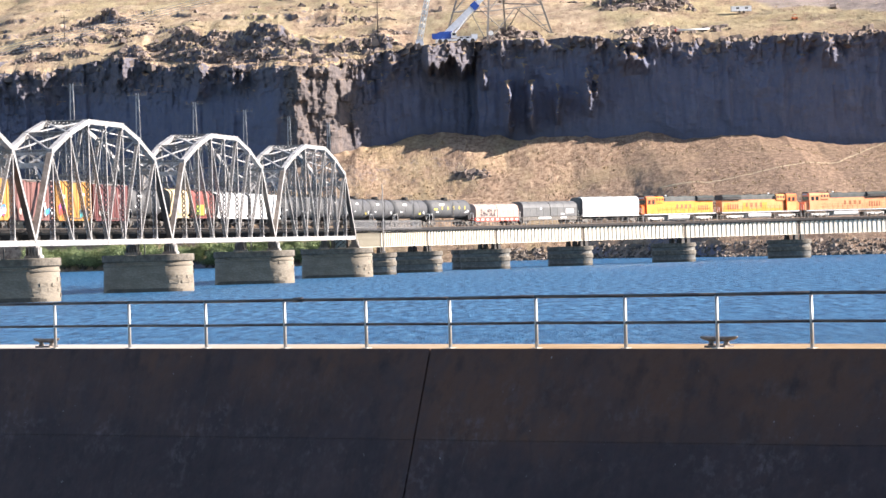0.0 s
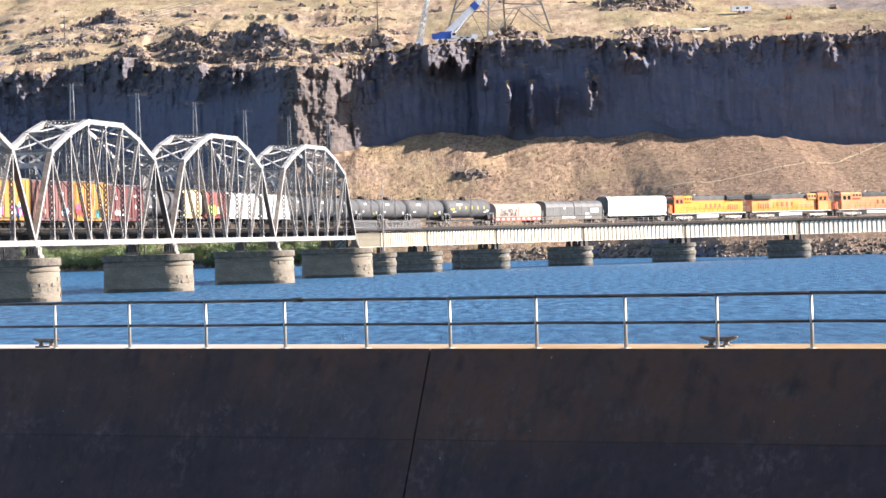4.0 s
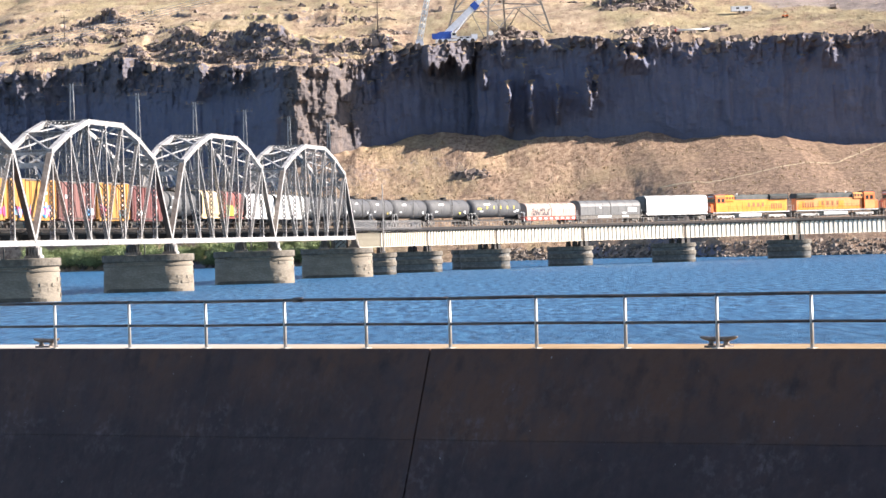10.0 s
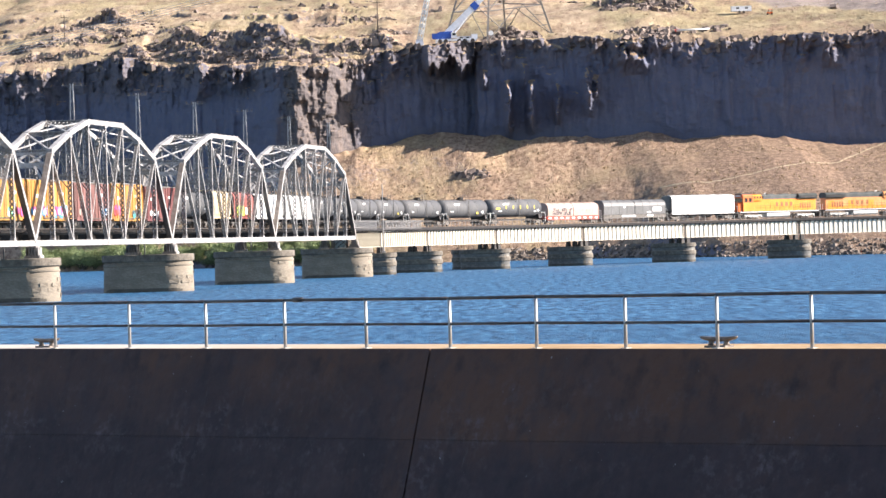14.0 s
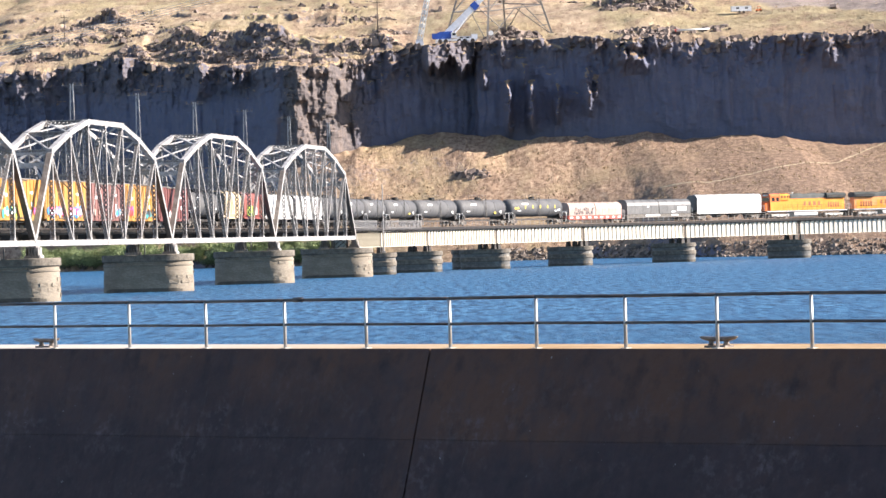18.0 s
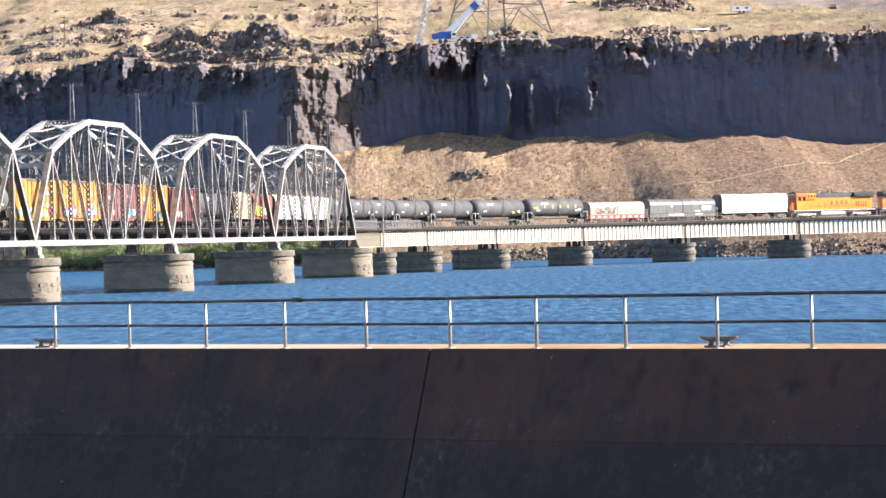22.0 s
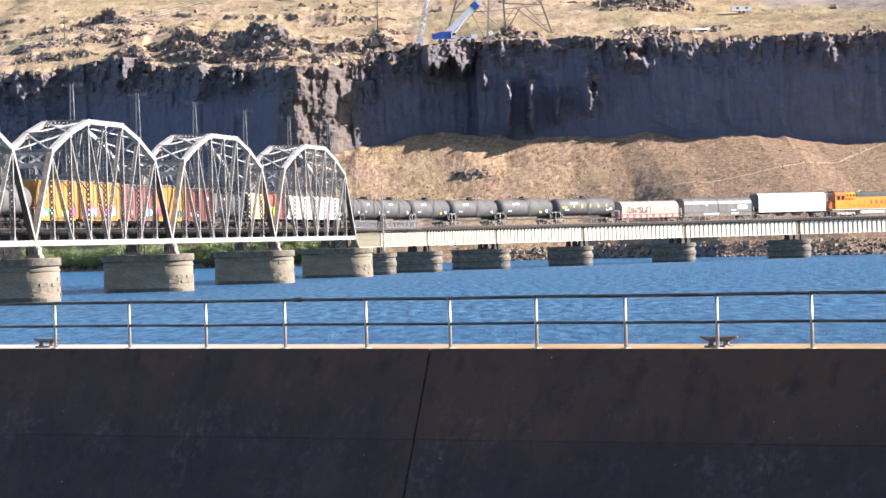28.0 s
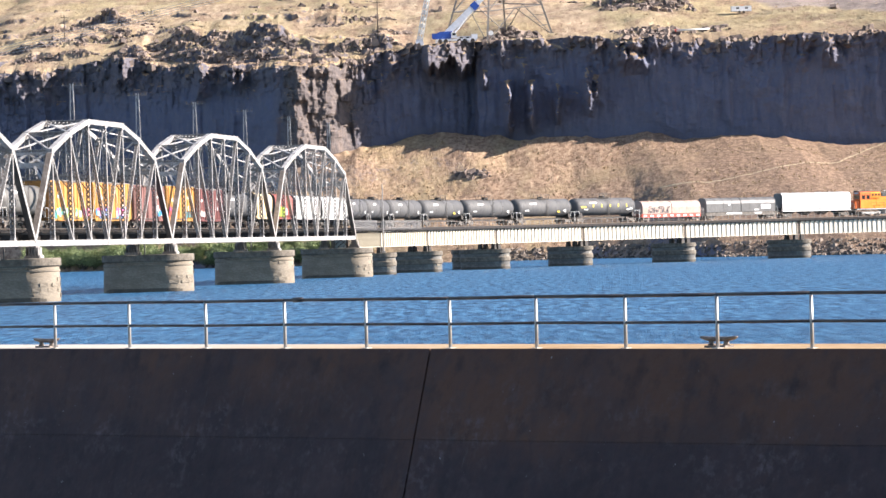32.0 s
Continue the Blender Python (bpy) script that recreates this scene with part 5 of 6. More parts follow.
def spray(t, x, y0, y1, z0, z1, materials, seed):
    """Overlapping rounded letter-like blots of spray paint along a side."""
    r = random.Random(seed)
    for k, m in enumerate(materials):
        s = Shape()
        n = max(2, int((y1 - y0) / 1.5))
        for i in range(n):
            c = y0 + (y1 - y0) * (i + 0.5 + r.uniform(-0.25, 0.25)) / n
            w, h = r.uniform(0.45, 0.95) * (1 - 0.18 * k), (z1 - z0) / 2 * r.uniform(0.6, 1.0) * (1 - 0.2 * k)
            zc = (z0 + z1) / 2 + r.uniform(-0.15, 0.15) * (z1 - z0)
            pts = []
            for j in range(14):
                a = 2 * math.pi * j / 14
                q = 1 + r.uniform(-0.22, 0.22)
                pts.append((c + w * q * math.copysign(abs(math.cos(a)) ** 0.7, math.cos(a)), zc + h * q * math.copysign(abs(math.sin(a)) ** 0.7, math.sin(a))))
            s.prism(pts, x, x + 0.010 + 0.006 * k, "x")
        part("spray_painting", s, m, t)


def scrawl(t, x, y0, y1, z0, z1, seed):
    """Black spray scribble in two rows: many short crossing strokes."""
    r = random.Random(seed)
    for row in range(2):
        lo, hi = z0 + (z1 - z0) * (0.52 * row), z0 + (z1 - z0) * (0.52 * row + 0.44)
        s = Shape()
        n = int((y1 - y0) / 0.42)
        for i in range(n):
            if r.random() < 0.18:
                continue
            y = y0 + (y1 - y0) * (i + 0.5) / n
            for k in range(3):
                p, q = (x, y + r.uniform(-0.2, 0.2), r.uniform(lo, hi)), (x, y + r.uniform(-0.2, 0.25), r.choice((lo, hi)))
                s.bar(p, q, 0.02, r.uniform(0.09, 0.17))
        part("spray_painting", s, M_SPRAYK, t, "black spray scribble")


def finish(t, front, length, half, axles=2, wheelbase=1.78):
    spinning = []
    for d in (-1, 1):
        k = build_truck(axles, wheelbase, t, d * half, spinning)
        if axles == 3:
            k.data.materials[0] = M_LOCOTRUCK
    coupler(t, length / 2)
    SPIN.extend(spinning)
    mid = front - length / 2
    TRAIN.append((t, mid, half))
    t.matrix_basis = on_track(mid, half)
    t.scale = (1.04, 1, 1.07) if t["category"] == "boxcar" else (1.12, 1, 1.15)


def locomotive(front, cab_ahead, main, lower, worn, label):
    L = 22.3
    t = thing("locomotive", label, "locomotive", group="locomotives")
    f = 1 if cab_ahead else -1
    P = lambda y: y * f
    part("underframe", Shape().box((0, 0, 1.25), (3.0, L - 1.6, 0.34)), M_BLACK, t)
    part("side_sill", Shape().box((1.51, 0, 1.30), (0.03, L - 1.7, 0.12)).box((-1.51, 0, 1.30), (0.03, L - 1.7, 0.12)), M_SIGNW, t, "pale sill stripe")
    s = Shape()
    s.prism([(-1.54, 1.06), (1.54, 1.06), (1.54, 0.5), (1.25, 0.26), (-1.25, 0.26), (-1.54, 0.5)], -3.4, 2.6)
    part("fuel_tank", s, M_TANKW, t, "pale dusty fuel tank")
    # long hood: narrow engine hood, wide radiator at the rear
    a, b = sorted((P(-9.9), P(6.6)))
    hood = [(-1.02, 1.42), (1.02, 1.42), (1.02, 3.60), (0.80, 4.05), (-0.80, 4.05), (-1.02, 3.60)]
    part("hood", Shape().prism(hood, a, b), main, t)
    ea, eb = sorted((P(-4.5), P(2.4)))
    part("hood_top", Shape().prism([(-1.05, 3.62), (1.05, 3.62), (1.0, 4.2), (0.75, 4.52), (-0.75, 4.52), (-1.0, 4.2)], *sorted((P(-9.8), P(6.5)))), M_DKGRN, t, "dark sooty hood top")
    ra, rb = sorted((P(-10.0), P(-5.2)))
    part("radiator", Shape().prism([(-1.35, 3.6), (1.35, 3.6), (1.5, 4.2), (1.05, 4.58), (-1.05, 4.58), (-1.5, 4.2)], ra, rb), M_DKGRN, t, "dark flared radiator")
    part("radiator_grille", Shape().box((1.44, P(-7.6), 3.92), (0.14, 4.0, 0.34)), M_BLACK, t)
    part("lower_stripe", Shape().box((1.03, P(-1.8), 1.75), (0.02, 15.6, 0.5)), lower, t)
    part("upper_stripe", Shape().box((1.03, P(-1.8), 3.3), (0.02, 15.6, 0.35)), main, t)
    for y in (-8.2, -2.2, 1.6, 4.6):
        part("exhaust_housing" if y == 1.6 else "roof_hatch", Shape().box((0, P(y), 4.5), (1.2, 1.5, 0.28)), M_DKGRN, t)
    part("dynamic_brake_box", Shape().prism([(-1.25, 3.4), (1.25, 3.4), (1.3, 4.2), (0.9, 4.55), (-0.9, 4.55), (-1.3, 4.2)], *sorted((P(4.4), P(6.9)))), main, t)
    # doors along the hood
    for i in range(9):
        part("hood_door", Shape().box((1.035, P(-8.6 + i * 1.65), 2.5), (0.03, 1.45, 1.15)), main if i % 3 else lower, t)
    marks(t, "emblem", M_EMBLEM, 1.06, [(P(-3.4 + k * 1.25), 2.65, 0.55 if k != 1 else 0.7, 0.75) for k in range(4)], "dark emblem shape")
    marks(t, "emblem_bar", M_EMBLEM, 1.065, [(P(-8.3 + k * 0.62), 2.35, 0.35, 0.95) for k in range(5)], "dark patch")
    # cab and nose
    ca, cb = sorted((P(6.9), P(9.5)))
    part("cab", Shape().prism([(-1.52, 1.42), (1.52, 1.42), (1.52, 4.25), (1.25, 4.62), (-1.25, 4.62), (-1.52, 4.25)], ca, cb), worn, t)
    part("cab_side_panel", Shape().box((1.525, P(8.2), 2.25), (0.02, 2.5, 1.55)), main, t)
    for k in range(4):
        part("hood_vent", Shape().box((1.20, P(6.3 - 0.75 * k), 4.02), (0.3, 0.32, 0.42)), M_BLACK, t)
    part("horn", Shape().tube((0.4, P(2.9), 4.5), (0.4, P(2.9), 4.78), 0.07, 8).tube((0.4, P(2.7), 4.75), (0.4, P(3.2), 4.75), 0.06, 8), M_SIGNW, t, "pale roof horn")
    part("cab_roof", Shape().prism([(-1.30, 4.58), (1.30, 4.58), (0.9, 4.80), (-0.9, 4.80)], *sorted((P(6.85), P(9.65)))), M_DKGRN, t)
    for y in (7.6, 8.7):
        part("cab_window", Shape().box((1.525, P(y), 3.55), (0.03, 0.75, 0.75)), M_GLASS, t)
    part("windscreen", Shape().box((0, P(9.51), 3.6), (2.4, 0.04, 0.7)), M_GLASS, t)
    ring = lambda y, w, z: [(-w, y, 1.42), (w, y, 1.42), (w, y, z - 0.25), (w - 0.3, y, z), (-w + 0.3, y, z), (-w, y, z - 0.25)]
    part("nose", Shape().loft([ring(P(9.5), 1.2, 3.15), ring(P(10.5), 1.15, 3.0), ring(P(10.75), 0.9, 2.7)]), worn, t)
    part("number_board", Shape().box((0, P(9.6), 4.35), (1.6, 0.12, 0.24)), M_SIGNW, t)
    # walkway rails, steps and pilot
    s = Shape()
    for i in range(15):
        y = -9.8 + 17.2 * i / 14
        s.bar((1.46, P(y), 1.42), (1.46, P(y), 2.45), 0.035, 0.035)
    s.bar((1.46, P(-9.8), 2.45), (1.46, P(7.4), 2.45), 0.035, 0.035)
    part("handrail", s, M_HANDR, t)
    for y in (-10.7, 10.7):
        s = Shape()
        for k in range(4):
            s.box((1.25, P(y), 0.45 + 0.3 * k), (0.45, 0.6, 0.05))
            s.box((-1.25, P(y), 0.45 + 0.3 * k), (0.45, 0.6, 0.05))
        part("steps", s, M_TRUCK, t)
        part("pilot", Shape().prism([(-1.45, 0.15), (1.45, 0.15), (1.45, 1.2), (-1.45, 1.2)], *sorted((P(y * 0.985), P(y * 1.01)))), M_BLACK, t)
        s = Shape()
        for x in (-1.3, 1.3):
            s.bar((x, P(y * 1.02), 1.42), (x, P(y * 1.02), 2.4), 0.04, 0.04)
        s.bar((-1.3, P(y * 1.02), 2.4), (1.3, P(y * 1.02), 2.4), 0.04, 0.04)
        part("end_rail", s, M_SIGNW, t)
    finish(t, front, L, 6.9, 3, 4.0)
    return t


M_TANKW = mat("dusty_white_fuel_tank", [(0.48, 0.45, 0.40), (0.68, 0.65, 0.60), (0.76, 0.74, 0.70)], 1, 0.6)
M_HANDR = mat("brown_handrail_paint", [(0.16, 0.06, 0.03), (0.28, 0.11, 0.05)], 2, 0.6)
M_EMBLEM = mat("dark_emblem_paint", [(0.24, 0.09, 0.03), (0.34, 0.13, 0.04)], 2, 0.5)


def tank_car(front, L, paint, label, group="tank cars", bands=(), r=1.54):
    t = thing("tank_car", label, "tank car", group=group)
    zc, h = 2.95, L / 2 - 0.72
    ring = lambda y, q: [(q * math.cos(a), y, zc + q * math.sin(a)) for a in [i * math.pi / 16 for i in range(32)]]
    prof = [(-h, 0.25), (-h + 0.05, 0.7), (-h + 0.2, 1.1), (-h + 0.45, 1.38), (-h + 0.75, r)]
    rings = [ring(y, q) for y, q in prof] + [ring(-y, q) for y, q in reversed(prof)]
    part("tank", Shape().loft(rings), paint, t, smooth=True)
    for y in [(-h + 0.9) + (2 * h - 1.8) * k / 4 for k in range(5)]:
        part("weld_band", Shape().loft([ring(y - 0.05, r + 0.0), ring(y - 0.05, r + 0.018), ring(y + 0.05, r + 0.018), ring(y + 0.05, r + 0.0)]), paint, t)
    part("manway", Shape().tube((0, 0.2, zc + r - 0.1), (0, 0.2, zc + r + 0.42), 0.55, 16), M_BLACK, t, "dark manway housing")
    s = Shape().box((0, 0, zc + r + 0.10), (1.7, 3.6, 0.05))
    for x in (-0.85, 0.85):
        s.bar((x, -1.8, zc + r + 0.75), (x, 1.8, zc + r + 0.75), 0.04, 0.04)
        for y in (-1.8, -0.6, 0.6, 1.8):
            s.bar((x, y, zc + r - 0.35), (x, y, zc + r + 0.75), 0.04, 0.04)
    part("platform", s, M_TRUCK, t, "grated platform with rails")
    part("stub_sill", Shape().box((0, 0, 0.95), (0.5, L - 1.0, 0.3)), M_BLACK, t)
    for d in (-1, 1):
        part("bolster_saddle", Shape().prism([(-1.45, 1.1), (1.45, 1.1), (1.35, 1.85), (-1.35, 1.85)], d * (h - 1.3) - 0.3, d * (h - 1.3) + 0.3), M_BLACK, t)
        part("end_platform", Shape().box((0, d * (h + 0.1), 1.12), (2.9, 1.7, 0.06)), M_BLACK, t)
        s = Shape()
        for x in (-1.4, 1.4):
            s.bar((x, d * (h + 0.75), 0.5), (x, d * (h + 0.75), 2.1), 0.04, 0.04).bar((x, d * (h - 0.7), 1.1), (x, d * (h - 0.7), 2.1), 0.04, 0.04)
            s.bar((x, d * (h + 0.75), 2.1), (x, d * (h - 0.7), 2.1), 0.04, 0.04)
        part("end_rail", s, M_SIGNW, t)
    ladder(t, r + 0.12, 0.2, 1.1, zc + r + 0.1)
    out = lambda z: math.sqrt(max(0, r * r - (z - zc) ** 2)) + 0.008
    z = 3.55
    marks(t, "white_panel", M_SIGNW, out(z), [(-h * 0.46, z, 2.2, 0.5)])
    marks(t, "lettering_bar", M_SIGNW, out(2.5), [(-h * 0.75 + 0.45 * k, 2.5, 0.3, 0.3) for k in range(3)] + [(h * 0.68, 2.35, 0.8, 0.2)])
    for y, z, w, hh, m in bands:
        marks(t, "marking", m, out(z), [(y, z, w, hh)])
    finish(t, front, L, h - 1.3)
    return t


def hopper(front, L, paint, label, H=4.55, spots=(), group="covered hoppers"):
    t = thing("covered_hopper", label, "hopper car", group=group)
    h = L / 2 - 0.55
    prof = [(-1.35, 1.35), (1.35, 1.35), (1.60, 1.75), (1.62, H - 0.75), (1.45, H - 0.35), (1.0, H - 0.1), (-1.0, H - 0.1), (-1.45, H - 0.35), (-1.62, H - 0.75), (-1.60, 1.75)]
    a = h - 0.55
    body = Shape().loft([[(x, y, z) for x, z in prof] for y in (-a, -a + 0.02, a - 0.02, a)])
    part("body", body, paint, t)
    for d in (-1, 1):
        s = Shape().prism([(-1.3, 1.4), (1.3, 1.4), (1.3, 1.9), (-1.3, 1.9)], d * a, d * (a + 0.35))
        s.box((0, d * (a + 0.5), 1.15), (2.9, 1.2, 0.18))
        part("end_sill", s, M_BLACK, t)
        # flat plate added; its grey paints the shade of the recessed end
        part("end_wall", Shape().prism([(x * 0.97, 1.5 + (z - 1.35) * 0.95) for x, z in prof], d * (a + 0.005), d * (a + 0.05)), M_COIL, t, "grey end plate, its colour stands for the shaded recess")
        ladder(t, 1.2, d * (a + 0.12), 1.2, H - 0.3, end=True)
    n = 5 if L < 21 else 6
    for i in range(n - 1):
        y = -a + 2 * a * (i + 0.5) / (n - 1)
        w = 2 * a / (n - 1) / 2 - 0.35
        s = Shape().loft([[(-1.3, y - w, 1.4), (1.3, y - w, 1.4), (1.3, y + w, 1.4), (-1.3, y + w, 1.4)], [(-0.6, y - 0.4, 0.5), (0.6, y - 0.4, 0.5), (0.6, y + 0.4, 0.5), (-0.6, y + 0.4, 0.5)]])
        part("outlet_bay", s, M_BLACK, t)
    part("side_sill", Shape().box((1.55, 0, 1.28), (0.14, 2 * a, 0.2)).box((-1.55, 0, 1.28), (0.14, 2 * a, 0.2)), paint, t)
    part("running_board", Shape().box((0.62, 0, H + 0.02), (0.5, 2 * a, 0.05)).box((-0.62, 0, H + 0.02), (0.5, 2 * a, 0.05)), M_TRUCK, t)
    for i in range(6):
        part("roof_hatch", Shape().box((0, -a + 2 * a * (i + 0.5) / 6, H - 0.02), (0.6, 1.2, 0.14)), paint, t)
    rib = Shape().box((0, 0, (1.8 + H - 0.8) / 2), (0.02, 0.07, H - 2.6)).mesh("side_rib", paint)
    for i in range(10):
        again("side_rib", rib, t, Matrix.Translation((1.635, -a + 2 * a * i / 9, 0)))
    for name, m, s in spots:
        marks(t, name, m, 1.65, s)
    finish(t, front, L, h - 1.9)
    return t


def boxcar(front, L, paint, label, H=5.35, sprayed=(), door=True, group="boxcars"):
    t = thing("boxcar", label, "boxcar", group=group)
    h = L / 2 - 0.45
    W = 1.56
    part("body", Shape().box((0, 0, (1.05 + H - 0.12) / 2), (2 * W, 2 * h, H - 0.12 - 1.05)), paint, t)
    part("roof", Shape().prism([(-W - 0.05, H - 0.12), (W + 0.05, H - 0.12), (W - 0.1, H - 0.02), (0, H + 0.05), (-W + 0.1, H - 0.02)], -h - 0.04, h + 0.04), M_ROOF, t, "galvanised ribbed roof")
    part("side_sill", Shape().box((0, 0, 0.98), (2 * W + 0.04, 2 * h - 2.5, 0.26)), paint, t)
    rib = Shape().box((0, 0, (1.15 + H - 0.2) / 2), (0.07, 0.12, H - 1.4)).mesh("side_post", paint)
    n = 12
    for i in range(n + 1):
        y = -h + 0.06 + (2 * h - 0.12) * i / n
        if door and abs(y) < 1.7:
            continue
        again("side_post", rib, t, Matrix.Translation((W + 0.035, y, 0)))
    if door:
        part("door", Shape().box((W + 0.06, 0, (1.2 + H - 0.3) / 2), (0.10, 3.2, H - 1.55)), paint, t)
        for y in (-1.2, 1.2):
            part("door_bar", Shape().bar((W + 0.13, y, 1.3), (W + 0.13, y, H - 0.4), 0.05, 0.05), M_TRUCK, t)
        part("door_track", Shape().box((W + 0.08, 0, 1.12), (0.16, 7.0, 0.1)), M_TRUCK, t)
        part("door_track", Shape().box((W + 0.08, 0, H - 0.22), (0.14, 7.0, 0.1)), M_TRUCK, t)
    corr = Shape()
    for k in range(12):
        corr.box((0, 0, 1.35 + (H - 1.8) * k / 11), (2 * W - 0.3, 0.12, 0.16))
    cm = corr.mesh("end_corrugation", paint)
    for d in (-1, 1):
        again("end_corrugation", cm, t, Matrix.Translation((0, d * (h + 0.03), 0)))
    ladder(t, W + 0.08, -h + 0.5, 0.8, H - 0.4)
    ladder(t, 1.2, -h - 0.14, 0.8, H - 0.4, end=True)
    marks(t, "lettering_bar", M_SIGNW, W + 0.012, [(-h * 0.62 + k * 0.42, 3.6, 0.28, 0.4) for k in range(4)] + [(h * 0.55, 3.9, 1.4, 0.3), (h * 0.55, 2.6, 0.9, 0.5)])
    for k, (y0, y1, z0, z1, ms) in enumerate(sprayed):
        spray(t, W + 0.08, y0 * h, y1 * h, z0, z1, ms, 10 * k + int(abs(front)) + 3)
    finish(t, front, L, h - 2.0)
    return t


M_ROOF = mat("galvanised_car_roof", [(0.18, 0.17, 0.155), (0.32, 0.31, 0.29)], 0.8, 0.5, 0.4)


def coil_car(front, L, hoods, sill, label, low, drawn=False):
    t = thing("coil_car", label, "coil car", group="coil cars")
    h = L / 2 - 0.6
    part("frame", Shape().box((0, 0, 1.15), (2.7, 2 * h, 0.5)), sill, t)
    s = Shape()
    for x in (-1.42, 1.42):
        s.box((x, 0, 1.05), (0.10, 2 * h - 0.4, 0.62))
    part("side_sill", s, sill, t)
    H = 3.75 if low else 4.05
    a = h - 0.3
    prof = [(-1.52, 1.42), (1.52, 1.42), (1.56, H - 1.1), (1.42, H - 0.55), (1.05, H - 0.18), (0.5, H), (-0.5, H), (-1.05, H - 0.18), (-1.42, H - 0.55), (-1.56, H - 1.1)]
    for d in (-1, 1):
        y0, y1 = sorted((d * 0.12, d * a))
        hd = part("hood", Shape().prism(prof, y0, y1), hoods, t)
        ribs = Shape()
        for k in range(5):
            y = y0 + (y1 - y0) * k / 4
            ribs.prism([(x * 1.015, 1.42 + (z - 1.42) * 1.012) for x, z in prof], y - 0.05, y + 0.05)
        part("hood_rib", ribs, hoods, hd)
        part("lifting_bracket", Shape().bar((-0.3, (y0 + y1) / 2, H), (-0.3, (y0 + y1) / 2, H + 0.35), 0.06, 0.06).bar((0.3, (y0 + y1) / 2, H), (0.3, (y0 + y1) / 2, H + 0.35), 0.06, 0.06).bar((-0.3, (y0 + y1) / 2, H + 0.35), (0.3, (y0 + y1) / 2, H + 0.35), 0.06, 0.06), M_TRUCK, hd)
        part("end_platform", Shape().box((0, d * (h + 0.05), 1.2), (2.8, 0.9, 0.07)), M_TRUCK, t)
        s = Shape()
        for x in (-1.35, 1.35):
            s.bar((x, d * (h + 0.4), 0.6), (x, d * (h + 0.4), 2.3), 0.04, 0.04)
        s.bar((-1.35, d * (h + 0.4), 2.3), (1.35, d * (h + 0.4), 2.3), 0.04, 0.04)
        part("end_rail", s, M_SIGNW, t)
    if drawn:
        scrawl(t, 1.575, -a * 0.82, -a * 0.06, 1.6, 2.85, 7)
        marks(t, "reflective_stripe", M_SIGNW, 1.50, [(-h + 1.0 + 1.9 * k, 1.05, 0.9, 0.3) for k in range(int(2 * h / 1.9))])
    else:
        marks(t, "white_panel", M_SIGNW, 1.58, [(a * 0.72, 2.3, 2.6, 0.8), (a * 0.45, 1.75, 1.2, 0.25), (-a * 0.35, 2.75, 0.5, 0.3)])
        marks(t, "lettering_bar", M_SIGNW, 1.49, [(-a * 0.2, 1.15, 4.2, 0.3), (a * 0.5, 1.15, 2.0, 0.25)])
    finish(t, front, L, h - 1.5)
    return t


locomotive(420.2, False, M_FADED, M_FADED, M_FADED, "faded orange diesel freight locomotive with dark roof")
locomotive(397.6, True, M_DULLY, M_YELLOW, M_ORANGE, "orange diesel freight locomotive with cab at the front")
locomotive(375.1, False, M_YELLOW, M_YELLOW, M_ORANGE, "bright yellow and orange diesel locomotive with cab at the rear")
hopper(352.8, 19.6, M_WHITE, "white covered hopper car behind the locomotives", 4.75)
coil_car(333.1, 20.3, M_COIL, M_TRUCK, "grey steel coil car with rounded hoods", False)
coil_car(312.6, 18.4, M_PINK, M_RED, "faded pale coil car with red frame and scrawled spray paint", True, True)
for k in range(7):
    bands = [(2.6 * j - 4.4, 3.1, 0.34, 0.55, M_SIGNY) for j in range(5)] + [(-7.4, 2.9, 1.5, 0.3, M_SIGNY), (7.4, 2.6, 0.8, 0.5, M_SIGNW)] if k == 0 else ([(4.4, 2.3, 0.9, 0.5, M_SIGNY), (6.6, 2.5, 0.5, 0.8, M_SIGNW)] if k in (1, 3) else [(6.6, 2.5, 0.5, 0.8, M_SIGNW)])
    tank_car(294.0 - 20.35 * k, 20.2, M_TANK, "black railway tank car with yellow marks" if bands else "black railway tank car with white panel", bands=bands)
hopper(150.6, 24.6, M_WHITE, "long white covered hopper car on the truss bridge", 4.6)
hopper(125.8, 22.8, M_WHITE, "white covered hopper car on the truss bridge", 4.6)
hopper(102.6, 16.2, M_REDH, "red covered hopper with lime green spray paint", 4.7, [("spray_painting", M_SPRAYG, [(-4.5 + 1.3 * k, 2.2, 1.0, 1.3) for k in range(4)]), ("spray_painting", M_SIGNW, [(1.5, 2.2, 1.4, 0.9)])])
hopper(86.2, 13.4, M_TAN, "short cream covered hopper car", 4.75)
tank_car(72.6, 21.6, M_TANK, "black railway tank car inside the truss bridge")
boxcar(50.8, 19.0, M_BOXD, "dark maroon boxcar inside the truss bridge", 5.3, [(-0.75, -0.1, 1.3, 2.3, (M_PINK, M_SIGNW))])
boxcar(31.6, 17.9, M_BOXY, "yellow high-cube boxcar with pink and teal spray paint", 5.5, [(-0.9, -0.45, 1.3, 2.7, (M_SPRAYP, M_RED)), (0.3, 0.85, 1.2, 2.4, (M_SPRAYT, M_SPRAYK))])
boxcar(13.5, 18.6, M_BOXR, "oxide red boxcar with white and blue spray paint", 5.4, [(0.45, 0.9, 1.3, 2.6, (M_SIGNW, M_SPRAYB)), (-0.85, -0.35, 1.3, 2.4, (M_PINK,))])
boxcar(-5.3, 21.2, M_BOXY, "yellow high-cube boxcar with blue and magenta spray paint", 5.5, [(-0.85, 0.75, 1.15, 2.5, (M_SPRAYB, M_SPRAYP, M_SIGNW))])
